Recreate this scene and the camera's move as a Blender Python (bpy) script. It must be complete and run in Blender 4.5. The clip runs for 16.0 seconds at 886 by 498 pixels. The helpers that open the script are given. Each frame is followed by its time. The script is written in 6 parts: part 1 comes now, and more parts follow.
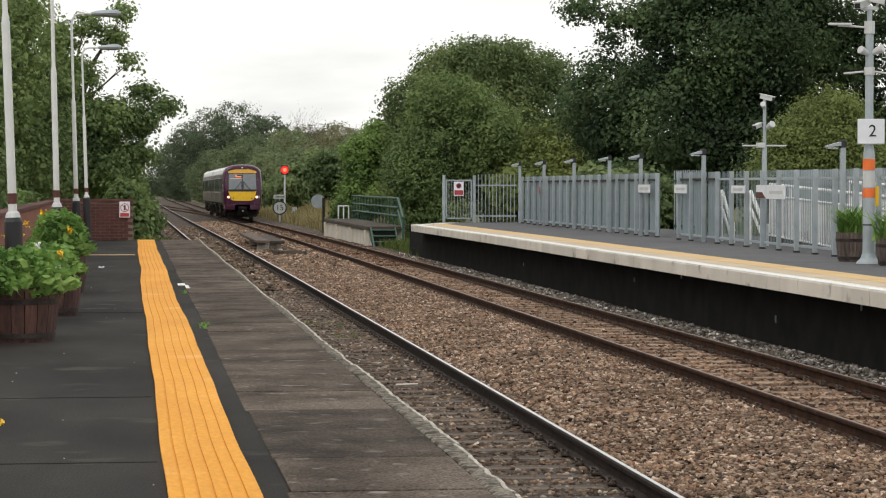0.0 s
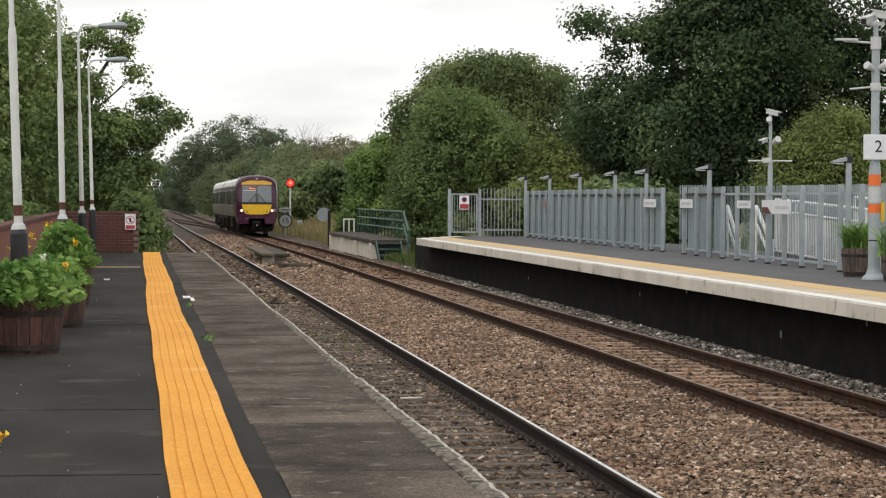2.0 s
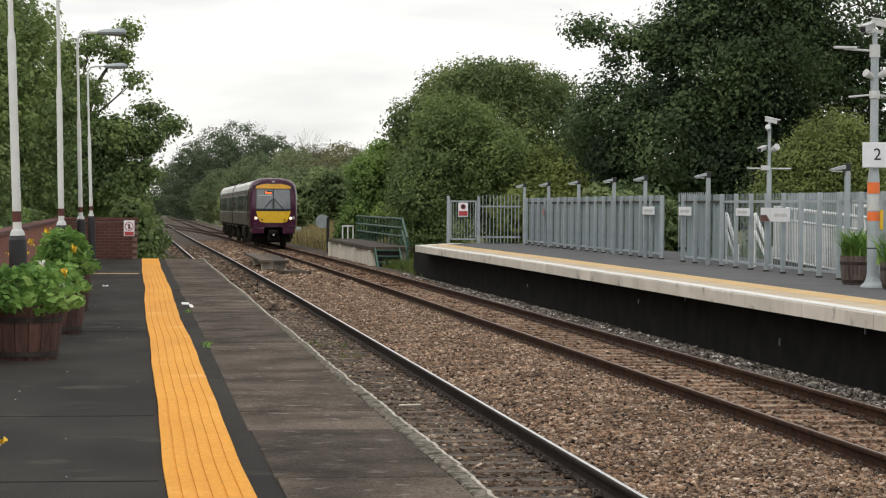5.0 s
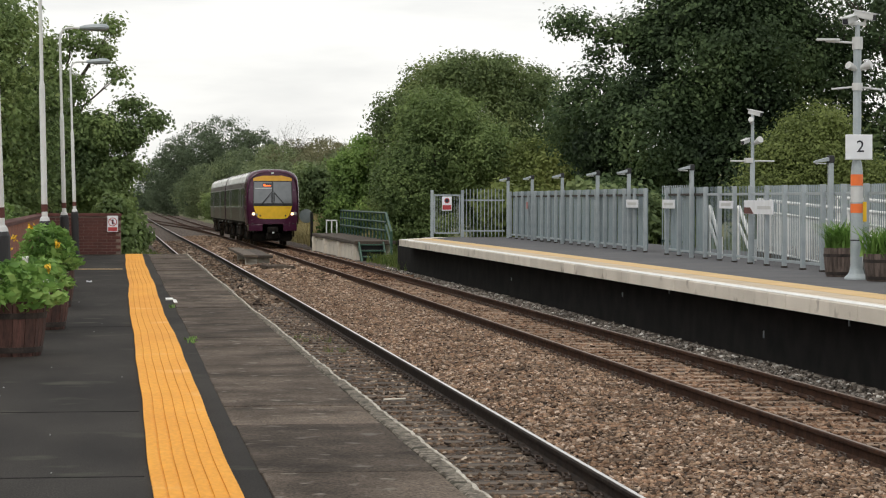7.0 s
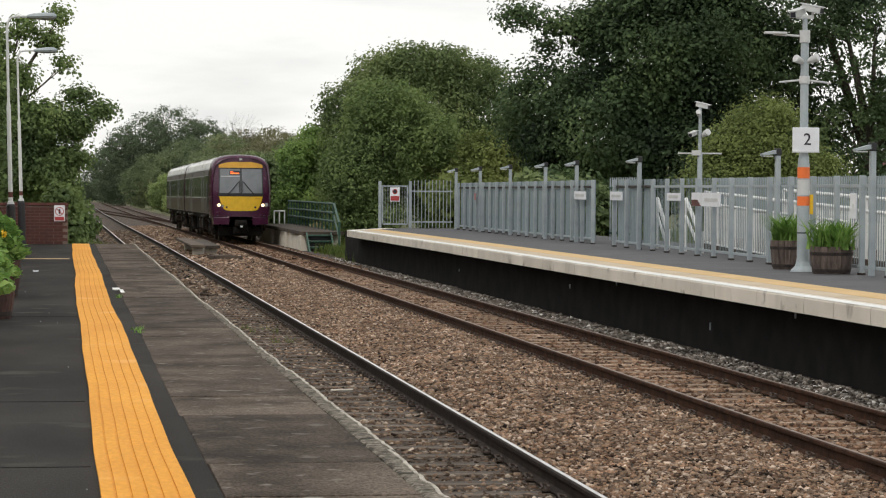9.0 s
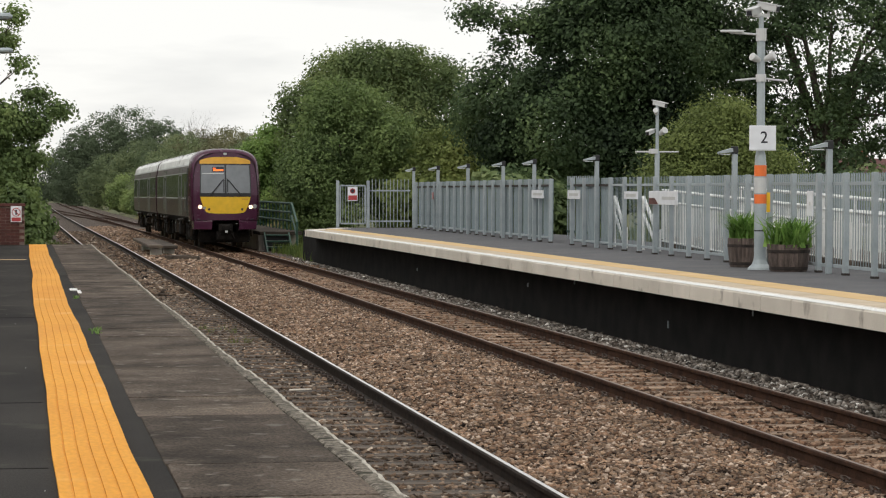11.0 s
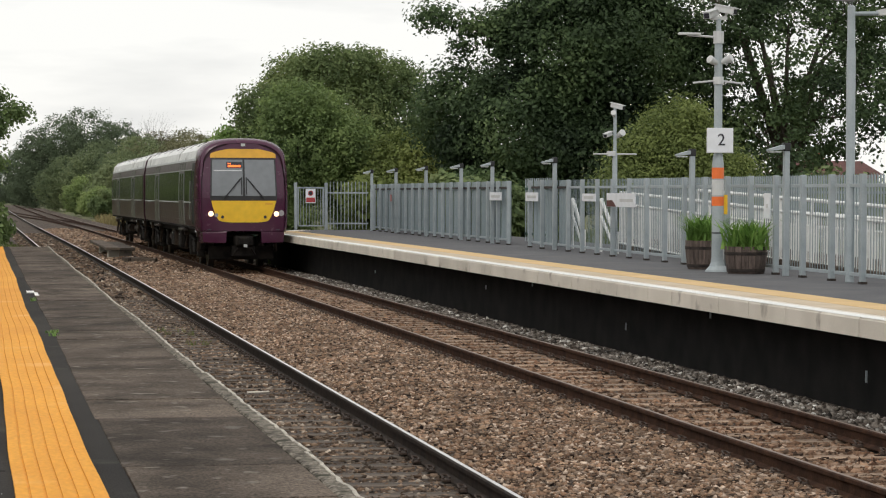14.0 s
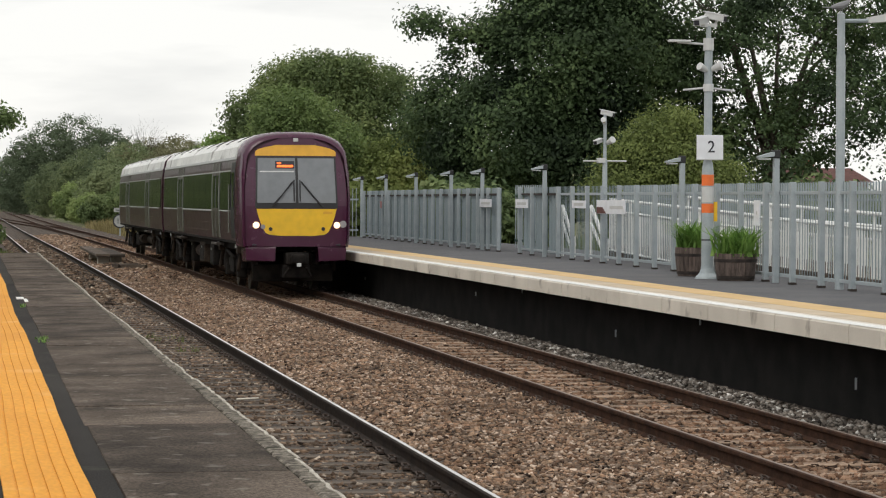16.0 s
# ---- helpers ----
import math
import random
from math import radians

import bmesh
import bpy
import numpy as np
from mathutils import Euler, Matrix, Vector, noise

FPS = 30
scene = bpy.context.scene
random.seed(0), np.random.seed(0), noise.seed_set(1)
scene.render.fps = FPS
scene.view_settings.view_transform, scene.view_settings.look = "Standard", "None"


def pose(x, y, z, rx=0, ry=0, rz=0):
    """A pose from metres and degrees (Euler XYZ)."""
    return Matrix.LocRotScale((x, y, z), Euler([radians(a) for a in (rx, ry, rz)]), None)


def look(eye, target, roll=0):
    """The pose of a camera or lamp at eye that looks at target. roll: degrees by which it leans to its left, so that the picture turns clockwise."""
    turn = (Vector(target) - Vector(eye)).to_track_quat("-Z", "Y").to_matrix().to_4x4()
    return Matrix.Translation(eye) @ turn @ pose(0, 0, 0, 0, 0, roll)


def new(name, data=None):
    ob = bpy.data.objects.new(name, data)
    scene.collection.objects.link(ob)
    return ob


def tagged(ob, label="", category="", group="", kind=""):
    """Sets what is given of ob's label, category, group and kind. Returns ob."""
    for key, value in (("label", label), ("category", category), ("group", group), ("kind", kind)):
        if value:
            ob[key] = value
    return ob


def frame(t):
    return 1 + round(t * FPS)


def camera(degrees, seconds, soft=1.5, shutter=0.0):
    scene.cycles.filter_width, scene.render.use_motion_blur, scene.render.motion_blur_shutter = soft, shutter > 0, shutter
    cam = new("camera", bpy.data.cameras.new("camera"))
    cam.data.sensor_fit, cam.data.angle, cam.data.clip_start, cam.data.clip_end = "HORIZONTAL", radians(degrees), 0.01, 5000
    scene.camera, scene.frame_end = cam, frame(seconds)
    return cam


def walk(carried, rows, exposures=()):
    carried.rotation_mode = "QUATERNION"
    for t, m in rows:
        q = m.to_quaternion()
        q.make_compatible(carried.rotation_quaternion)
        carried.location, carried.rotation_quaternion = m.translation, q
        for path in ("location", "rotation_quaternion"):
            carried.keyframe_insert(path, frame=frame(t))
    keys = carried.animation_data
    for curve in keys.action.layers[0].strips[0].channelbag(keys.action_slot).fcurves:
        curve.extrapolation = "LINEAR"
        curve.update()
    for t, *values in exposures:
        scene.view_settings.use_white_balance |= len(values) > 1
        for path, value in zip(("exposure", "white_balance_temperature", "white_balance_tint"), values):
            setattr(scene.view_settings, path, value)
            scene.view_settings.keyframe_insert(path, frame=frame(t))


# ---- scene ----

# The world: y runs along the line, x across it, z = 0 is the near platform's surface.
EYE = Vector((0.0, 0.0, 1.385))
VIEWS = [
    (0.0, 7.216, -1.534, 0.0), (0.5, 7.197, -1.391, 0.106), (1.0, 7.264, -1.247, 0.216), (1.5, 7.274, -1.209, 0.192),
    (2.0, 7.091, -1.215, 0.251), (2.5, 7.087, -1.142, 0.368), (3.0, 7.203, -1.169, 0.55), (3.5, 7.179, -1.188, 0.609),
    (4.0, 7.13, -1.058, 0.6), (6.5, 7.262, -1.072, -0.058), (7.0, 7.493, -1.19, 0.096), (7.5, 7.765, -1.298, 0.265),
    (8.0, 8.185, -1.354, 0.452), (8.5, 8.456, -1.366, 0.423), (9.0, 8.711, -1.394, 0.355), (11.5, 9.86, -1.395, 0.203),
    (12.0, 9.995, -1.391, 0.311), (12.5, 10.197, -1.424, 0.263), (13.0, 10.363, -1.36, 0.199), (13.5, 10.554, -1.363, 0.187),
    (14.0, 10.669, -1.355, 0.16), (14.5, 10.651, -1.402, 0.076), (15.0, 10.609, -1.381, 0.075), (15.5, 10.668, -1.297, 0.084),
    (16.0, 10.903, -1.198, 0.23)]


def view(pan, tilt, roll):
    p, t = radians(pan), radians(tilt)
    way = Vector((math.sin(p) * math.cos(t), math.cos(p) * math.cos(t), math.sin(t)))
    return look(EYE, EYE + 50 * way, roll)


cam = camera(20.43, 16.0, soft=1.15)
walk(cam, [(t, view(p, e, r)) for t, p, e, r in VIEWS], exposures=((0.0, 0.14), (4.0, 0.11), (8.0, 0.08), (11.5, 0.05), (16.0, 0.05)))

# ---- light: a bright, even overcast ----
scene.view_settings.exposure = 0.0
world = bpy.data.worlds.new("overcast")
scene.world = world
world.use_nodes = True
wn, wl = world.node_tree.nodes, world.node_tree.links
wn.clear()
w_out, w_bg = wn.new("ShaderNodeOutputWorld"), wn.new("ShaderNodeBackground")
w_sky, w_tc = wn.new("ShaderNodeTexSky"), wn.new("ShaderNodeTexCoord")
w_sky.sky_type, w_sky.sun_disc = "NISHITA", False
w_sky.sun_elevation, w_sky.sun_rotation = radians(48), radians(215)
w_dim = wn.new("ShaderNodeVectorMath"); w_dim.operation = "SCALE"; w_dim.inputs["Scale"].default_value = 0.10
w_map = wn.new("ShaderNodeMapping"); w_map.inputs["Scale"].default_value = (5.0, 5.0, 26.0)
w_noise = wn.new("ShaderNodeTexNoise"); w_noise.inputs["Scale"].default_value = 1.6; w_noise.inputs["Detail"].default_value = 5.0
w_ramp = wn.new("ShaderNodeValToRGB")
w_ramp.color_ramp.elements[0].position, w_ramp.color_ramp.elements[0].color = 0.28, (0.80, 0.80, 0.79, 1)
w_ramp.color_ramp.elements[1].position, w_ramp.color_ramp.elements[1].color = 0.50, (1.0, 0.99, 0.96, 1)
w_mix = wn.new("ShaderNodeMix"); w_mix.data_type = "RGBA"; w_mix.inputs["Factor"].default_value = 0.93
wl.new(w_tc.outputs["Generated"], w_map.inputs["Vector"]); wl.new(w_map.outputs[0], w_noise.inputs["Vector"])
wl.new(w_noise.outputs["Fac"], w_ramp.inputs["Fac"]); wl.new(w_sky.outputs[0], w_dim.inputs[0])
wl.new(w_dim.outputs[0], w_mix.inputs["A"]); wl.new(w_ramp.outputs["Color"], w_mix.inputs["B"])
wl.new(w_mix.outputs["Result"], w_bg.inputs["Color"]); wl.new(w_bg.outputs[0], w_out.inputs["Surface"])
w_bg.inputs["Strength"].default_value = 1.0
sun = new("sun", bpy.data.lights.new("sun", "SUN"))
sun.data.energy, sun.data.angle, sun.data.color = 0.8, radians(25), (1.0, 0.95, 0.87)
sun.matrix_world = look((-30, -40, 60), (0, 0, 0))

# ---- lie of the land ----
KNOTS = ((-60, 0), (30, 0), (60, -0.014), (100, -0.078), (165, -0.29), (250, -0.52), (430, -0.75), (700, -0.9), (2500, -1.0))


def fall(y):
    """How far the line has dropped at y."""
    return float(np.interp(y, [k[0] for k in KNOTS], [k[1] for k in KNOTS]))


RAIL = -0.845          # rail tops below the near platform
P2 = 0.085             # surface of the far platform
NEAR, FAR = 3.105, 7.44  # centre lines of the two tracks
GAUGE = 1.505


# ---- materials ----
def nodes(name):
    m = bpy.data.materials.new(name)
    m.use_nodes = True
    nt = m.node_tree
    return m, nt, nt.nodes["Principled BSDF"]


def surface(name, a, b, scale=4.0, rough=0.8, metal=0.0, bump=0.15, fine=60.0, spots=None, stretch=(1, 1, 1), vary=0.0, island=0.0, bdist=0.02, spec=0.5, grain=0.28):
    """A two-scale surface: broad patches from colour a to b, fine grain in colour and relief, optional spots (colour, scale, amount),
    and a difference from object to object (vary) or island to island (island)."""
    m, nt, bs = nodes(name)
    N, K = nt.nodes, nt.links
    tc = N.new("ShaderNodeTexCoord")
    mp = N.new("ShaderNodeMapping"); mp.inputs["Scale"].default_value = stretch
    K.new(tc.outputs["Object"], mp.inputs["Vector"])
    n1 = N.new("ShaderNodeTexNoise"); n1.inputs["Scale"].default_value = scale; n1.inputs["Detail"].default_value = 6.0
    n2 = N.new("ShaderNodeTexNoise"); n2.inputs["Scale"].default_value = fine; n2.inputs["Detail"].default_value = 4.0
    K.new(mp.outputs[0], n1.inputs["Vector"]); K.new(mp.outputs[0], n2.inputs["Vector"])
    r1 = N.new("ShaderNodeValToRGB")
    r1.color_ramp.elements[0].position, r1.color_ramp.elements[0].color = 0.34, (*a, 1)
    r1.color_ramp.elements[1].position, r1.color_ramp.elements[1].color = 0.66, (*b, 1)
    K.new(n1.outputs["Fac"], r1.inputs["Fac"])
    col = r1.outputs["Color"]
    g = N.new("ShaderNodeMapRange"); g.inputs["From Min"].default_value, g.inputs["From Max"].default_value = 0.3, 0.7
    g.inputs["To Min"].default_value, g.inputs["To Max"].default_value = 1 - grain, 1 + grain
    K.new(n2.outputs["Fac"], g.inputs["Value"])
    mul = N.new("ShaderNodeVectorMath"); mul.operation = "SCALE"
    K.new(col, mul.inputs[0]); K.new(g.outputs["Result"], mul.inputs["Scale"])
    col = mul.outputs[0]
    if spots:
        n3 = N.new("ShaderNodeTexNoise"); n3.inputs["Scale"].default_value = spots[1]; n3.inputs["Detail"].default_value = 7.0
        K.new(tc.outputs["Object"], n3.inputs["Vector"])
        r3 = N.new("ShaderNodeValToRGB")
        r3.color_ramp.elements[0].position, r3.color_ramp.elements[1].position = 0.62 - spots[2] * 0.2, 0.72 - spots[2] * 0.2
        K.new(n3.outputs["Fac"], r3.inputs["Fac"])
        mx = N.new("ShaderNodeMix"); mx.data_type = "RGBA"; mx.inputs["B"].default_value = (*spots[0], 1)
        K.new(r3.outputs["Color"], mx.inputs["Factor"]); K.new(col, mx.inputs["A"])
        col = mx.outputs["Result"]
    if vary or island:
        src = N.new("ShaderNodeObjectInfo").outputs["Random"] if vary else N.new("ShaderNodeNewGeometry").outputs["Random Per Island"]
        v = max(vary, island)
        q = N.new("ShaderNodeMapRange"); q.inputs["To Min"].default_value, q.inputs["To Max"].default_value = 1 - v, 1 + v
        K.new(src, q.inputs["Value"])
        m2 = N.new("ShaderNodeVectorMath"); m2.operation = "SCALE"
        K.new(col, m2.inputs[0]); K.new(q.outputs["Result"], m2.inputs["Scale"])
        col = m2.outputs[0]
    K.new(col, bs.inputs["Base Color"])
    bs.inputs["Roughness"].default_value, bs.inputs["Metallic"].default_value = rough, metal
    bs.inputs["Specular IOR Level"].default_value = spec
    if bump:
        bp = N.new("ShaderNodeBump"); bp.inputs["Strength"].default_value, bp.inputs["Distance"].default_value = bump, bdist
        ad = N.new("ShaderNodeMath"); ad.operation = "MULTIPLY_ADD"; ad.inputs[1].default_value = 0.5
        K.new(n2.outputs["Fac"], ad.inputs[0]); K.new(n1.outputs["Fac"], ad.inputs[2])
        K.new(ad.outputs[0], bp.inputs["Height"]); K.new(bp.outputs[0], bs.inputs["Normal"])
    return m


def stone(name, colours, broad=0.5, patch=0.35):
    """Broken stone: every piece takes its colour from a ramp, and the whole drifts in patches."""
    m, nt, bs = nodes(name)
    N, K = nt.nodes, nt.links
    tc, gi = N.new("ShaderNodeTexCoord"), N.new("ShaderNodeNewGeometry")
    n1 = N.new("ShaderNodeTexNoise"); n1.inputs["Scale"].default_value = broad; n1.inputs["Detail"].default_value = 5.0
    n2 = N.new("ShaderNodeTexNoise"); n2.inputs["Scale"].default_value = 45.0; n2.inputs["Detail"].default_value = 4.0
    K.new(tc.outputs["Object"], n1.inputs["Vector"]); K.new(tc.outputs["Object"], n2.inputs["Vector"])
    r = N.new("ShaderNodeValToRGB")
    k = len(colours) - 1
    r.color_ramp.elements[0].position, r.color_ramp.elements[0].color = 0.0, (*colours[0], 1)
    r.color_ramp.elements[1].position, r.color_ramp.elements[1].color = 1.0, (*colours[-1], 1)
    for i, c in enumerate(colours[1:-1], 1):
        r.color_ramp.elements.new(i / k).color = (*c, 1)
    K.new(gi.outputs["Random Per Island"], r.inputs["Fac"])
    g = N.new("ShaderNodeMapRange"); g.inputs["From Min"].default_value, g.inputs["From Max"].default_value = 0.3, 0.7
    g.inputs["To Min"].default_value, g.inputs["To Max"].default_value = 1 - patch, 1 + patch
    K.new(n1.outputs["Fac"], g.inputs["Value"])
    h = N.new("ShaderNodeMapRange"); h.inputs["From Min"].default_value, h.inputs["From Max"].default_value = 0.3, 0.7
    h.inputs["To Min"].default_value, h.inputs["To Max"].default_value = 0.75, 1.25
    K.new(n2.outputs["Fac"], h.inputs["Value"])
    mm = N.new("ShaderNodeMath"); mm.operation = "MULTIPLY"
    K.new(g.outputs["Result"], mm.inputs[0]); K.new(h.outputs["Result"], mm.inputs[1])
    s = N.new("ShaderNodeVectorMath"); s.operation = "SCALE"
    K.new(r.outputs["Color"], s.inputs[0]); K.new(mm.outputs[0], s.inputs["Scale"])
    K.new(s.outputs[0], bs.inputs["Base Color"])
    bs.inputs["Roughness"].default_value, bs.inputs["Specular IOR Level"].default_value = 0.95, 0.2
    return m


def leaf(name, dark, light, warm=None, scale=0.35, shine=0.6):
    """Leaves: colour from island to island and from bough to bough, with light passing through."""
    m, nt, bs = nodes(name)
    N, K = nt.nodes, nt.links
    tc, gi = N.new("ShaderNodeTexCoord"), N.new("ShaderNodeNewGeometry")
    n1 = N.new("ShaderNodeTexNoise"); n1.inputs["Scale"].default_value = scale; n1.inputs["Detail"].default_value = 3.0
    K.new(tc.outputs["Object"], n1.inputs["Vector"])
    ad = N.new("ShaderNodeMath"); ad.operation = "MULTIPLY_ADD"; ad.inputs[1].default_value = 0.16
    K.new(gi.outputs["Random Per Island"], ad.inputs[0]); K.new(n1.outputs["Fac"], ad.inputs[2])
    r = N.new("ShaderNodeValToRGB")
    r.color_ramp.elements[0].position, r.color_ramp.elements[0].color = 0.36, (*dark, 1)
    r.color_ramp.elements[1].position, r.color_ramp.elements[1].color = 0.84, (*(warm or light), 1)
    mid = r.color_ramp.elements.new(0.64); mid.color = (*light, 1)
    K.new(ad.outputs[0], r.inputs["Fac"])
    K.new(r.outputs["Color"], bs.inputs["Base Color"])
    bs.inputs["Roughness"].default_value = shine
    bs.inputs["Specular IOR Level"].default_value = 0.2
    tr = N.new("ShaderNodeBsdfTranslucent"); ms = N.new("ShaderNodeMixShader"); ms.inputs["Fac"].default_value = 0.36
    K.new(r.outputs["Color"], tr.inputs["Color"]); K.new(bs.outputs[0], ms.inputs[1]); K.new(tr.outputs[0], ms.inputs[2])
    K.new(ms.outputs[0], N["Material Output"].inputs["Surface"])
    return m


def plain(name, c, rough=0.5, metal=0.0, glow=None, bump=0.0, spec=0.5):
    """Paint, enamel or metal with a faint unevenness; glow: strength of what gives off light."""
    m, nt, bs = nodes(name)
    N, K = nt.nodes, nt.links
    tc = N.new("ShaderNodeTexCoord")
    n = N.new("ShaderNodeTexNoise"); n.inputs["Scale"].default_value = 5.0; n.inputs["Detail"].default_value = 8.0
    K.new(tc.outputs["Object"], n.inputs["Vector"])
    q = N.new("ShaderNodeMapRange"); q.inputs["To Min"].default_value, q.inputs["To Max"].default_value = 0.80, 1.20
    K.new(n.outputs["Fac"], q.inputs["Value"])
    s = N.new("ShaderNodeVectorMath"); s.operation = "SCALE"; s.inputs[0].default_value = c
    K.new(q.outputs["Result"], s.inputs["Scale"]); K.new(s.outputs[0], bs.inputs["Base Color"])
    w = N.new("ShaderNodeMapRange"); w.inputs["To Min"].default_value, w.inputs["To Max"].default_value = max(rough - 0.08, 0.02), min(rough + 0.10, 1)
    K.new(n.outputs["Fac"], w.inputs["Value"]); K.new(w.outputs["Result"], bs.inputs["Roughness"])
    bs.inputs["Metallic"].default_value = metal
    bs.inputs["Specular IOR Level"].default_value = spec
    if glow:
        bs.inputs["Emission Color"].default_value, bs.inputs["Emission Strength"].default_value = (*c, 1), glow
    if bump:
        bp = N.new("ShaderNodeBump"); bp.inputs["Strength"].default_value = bump; bp.inputs["Distance"].default_value = 0.01
        K.new(n.outputs["Fac"], bp.inputs["Height"]); K.new(bp.outputs[0], bs.inputs["Normal"])
    return m


M_TARMAC = surface("tarmac", (0.0145, 0.0132, 0.0122), (0.039, 0.0355, 0.0315), 0.9, 0.92, bump=0.5, fine=110, spots=((0.052, 0.050, 0.040), 1.7, 0.14), stretch=(1, 0.35, 1), bdist=0.006, spec=0.16, grain=0.5)
M_TARMAC2 = surface("new_tarmac", (0.075, 0.075, 0.082), (0.10, 0.10, 0.105), 1.0, 0.85, bump=0.3, fine=120, bdist=0.006)
M_SLAB = surface("old_concrete", (0.040, 0.0310, 0.0240), (0.128, 0.101, 0.080), 1.6, 0.92, bump=0.8, fine=70, spots=((0.19, 0.17, 0.148), 6.0, 0.10), vary=0.30, bdist=0.012, stretch=(1, 0.8, 1), grain=0.6, spec=0.15)
M_COPE = surface("worn_edge", (0.055, 0.047, 0.037), (0.25, 0.222, 0.182), 16.0, 0.9, bump=0.9, fine=70, vary=0.12, spots=((0.035, 0.034, 0.022), 6.0, 0.25), grain=0.5, spec=0.2)
M_LIP = surface("worn_lip", (0.30, 0.275, 0.235), (0.58, 0.54, 0.47), 9.0, 0.85, bump=0.5, fine=60, spots=((0.12, 0.105, 0.085), 5.0, 0.2), grain=0.3, spec=0.2)
M_TACTILE = surface("tactile_yellow", (0.68, 0.294, 0.026), (0.77, 0.358, 0.040), 1.2, 0.65, bump=0.05, fine=40, spots=((0.78, 0.40, 0.11), 0.8, 0.05), bdist=0.004, grain=0.08, stretch=(1, 0.3, 1), spec=0.15)
M_BRICK = surface("red_brick", (0.22, 0.085, 0.056), (0.36, 0.145, 0.095), 5.0, 0.9, bump=0.4, fine=60, vary=0.25, spots=((0.11, 0.09, 0.075), 1.2, 0.1))
M_BRICKDK = surface("sooty_brick", (0.075, 0.028, 0.024), (0.115, 0.042, 0.034), 3.0, 0.9, bump=0.4, fine=60, vary=0.18)
M_MORTAR = surface("mortar", (0.16, 0.12, 0.10), (0.24, 0.19, 0.16), 5.0, 0.95, bump=0.3)
M_BALLAST = surface("ballast_bed", (0.020, 0.014, 0.010), (0.115, 0.080, 0.057), 13.0, 0.95, bump=1.0, fine=34, bdist=0.05, spots=((0.055, 0.042, 0.033), 22.0, 0.35))
M_STONE = stone("ballast_stone", ((0.014, 0.009, 0.007), (0.145, 0.088, 0.058), (0.33, 0.205, 0.132), (0.045, 0.033, 0.026), (0.40, 0.272, 0.182), (0.105, 0.075, 0.056), (0.26, 0.19, 0.142), (0.60, 0.47, 0.37)), 1.2)
M_STONENEAR = stone("dirty_ballast_stone", ((0.012, 0.009, 0.007), (0.10, 0.066, 0.046), (0.22, 0.148, 0.100), (0.030, 0.023, 0.018), (0.30, 0.215, 0.155), (0.07, 0.052, 0.040), (0.48, 0.40, 0.32)), 1.5, 0.5)
M_STONEFAR = stone("rusty_ballast_stone", ((0.020, 0.011, 0.007), (0.12, 0.066, 0.041), (0.24, 0.140, 0.088), (0.06, 0.040, 0.029), (0.32, 0.205, 0.135), (0.14, 0.082, 0.053), (0.42, 0.31, 0.23)), 0.9, 0.45)
M_STONEDK = stone("grey_stone", ((0.04, 0.035, 0.031), (0.14, 0.122, 0.107), (0.24, 0.208, 0.178), (0.10, 0.088, 0.077), (0.32, 0.288, 0.255), (0.17, 0.15, 0.13), (0.75, 0.73, 0.69)), 1.5, 0.6)
M_SLEEPER = surface("sleeper", (0.17, 0.112, 0.074), (0.33, 0.235, 0.165), 2.0, 0.9, bump=0.4, fine=40, vary=0.32, stretch=(0.4, 2, 1))
M_SLEEPERDK = surface("oily_sleeper", (0.050, 0.040, 0.032), (0.125, 0.096, 0.073), 2.0, 0.9, bump=0.4, fine=40, vary=0.35, stretch=(0.4, 2, 1))
# Near rails: dark iron, deepened to include the shade along their sides.
M_RAILSHADE = surface("rail_dark_shaded", (0.014, 0.010, 0.008), (0.034, 0.023, 0.017), 6.0, 0.8, bump=0.25, fine=50, spec=0.2)
M_CLIP = surface("clip_iron", (0.040, 0.026, 0.019), (0.095, 0.064, 0.047), 9.0, 0.75, bump=0.2)
M_RUST = surface("rail_rust", (0.028, 0.014, 0.009), (0.066, 0.033, 0.020), 6.0, 0.85, bump=0.25, fine=50, spec=0.12)
M_SHINE = plain("rail_head_bright", (0.72, 0.71, 0.70), 0.40, 1.0)
M_DULL = plain("rail_head_dull", (0.22, 0.16, 0.125), 0.45, 1.0)
M_P2EDGE = surface("pale_concrete", (0.60, 0.55, 0.475), (0.72, 0.665, 0.58), 1.0, 0.75, bump=0.08, fine=60, vary=0.07, spots=((0.36, 0.32, 0.27), 2.5, 0.0), grain=0.06)
M_P2BUFF = surface("buff_paving", (0.46, 0.37, 0.26), (0.55, 0.45, 0.33), 1.2, 0.8, bump=0.15, fine=60, grain=0.08)
M_P2YEL = surface("yellow_line", (0.56, 0.38, 0.16), (0.64, 0.44, 0.21), 1.2, 0.7, bump=0.1, fine=60, grain=0.08)
M_WHITE = surface("white_paint", (0.70, 0.70, 0.68), (0.80, 0.80, 0.78), 2.0, 0.6, bump=0.05)
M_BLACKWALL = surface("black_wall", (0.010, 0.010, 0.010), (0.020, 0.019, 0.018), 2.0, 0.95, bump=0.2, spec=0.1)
M_GALV = surface("galvanised", (0.295, 0.340, 0.362), (0.375, 0.418, 0.440), 3.0, 0.5, 0.1, bump=0.03, fine=40, vary=0.05, grain=0.06)
M_SHEET = surface("grey_sheet", (0.205, 0.258, 0.278), (0.265, 0.318, 0.338), 1.2, 0.55, 0.1, bump=0.05, fine=40, vary=0.07, stretch=(1, 1, 0.2), grain=0.08)
M_RAILING = plain("white_railing", (0.72, 0.73, 0.72), 0.5)
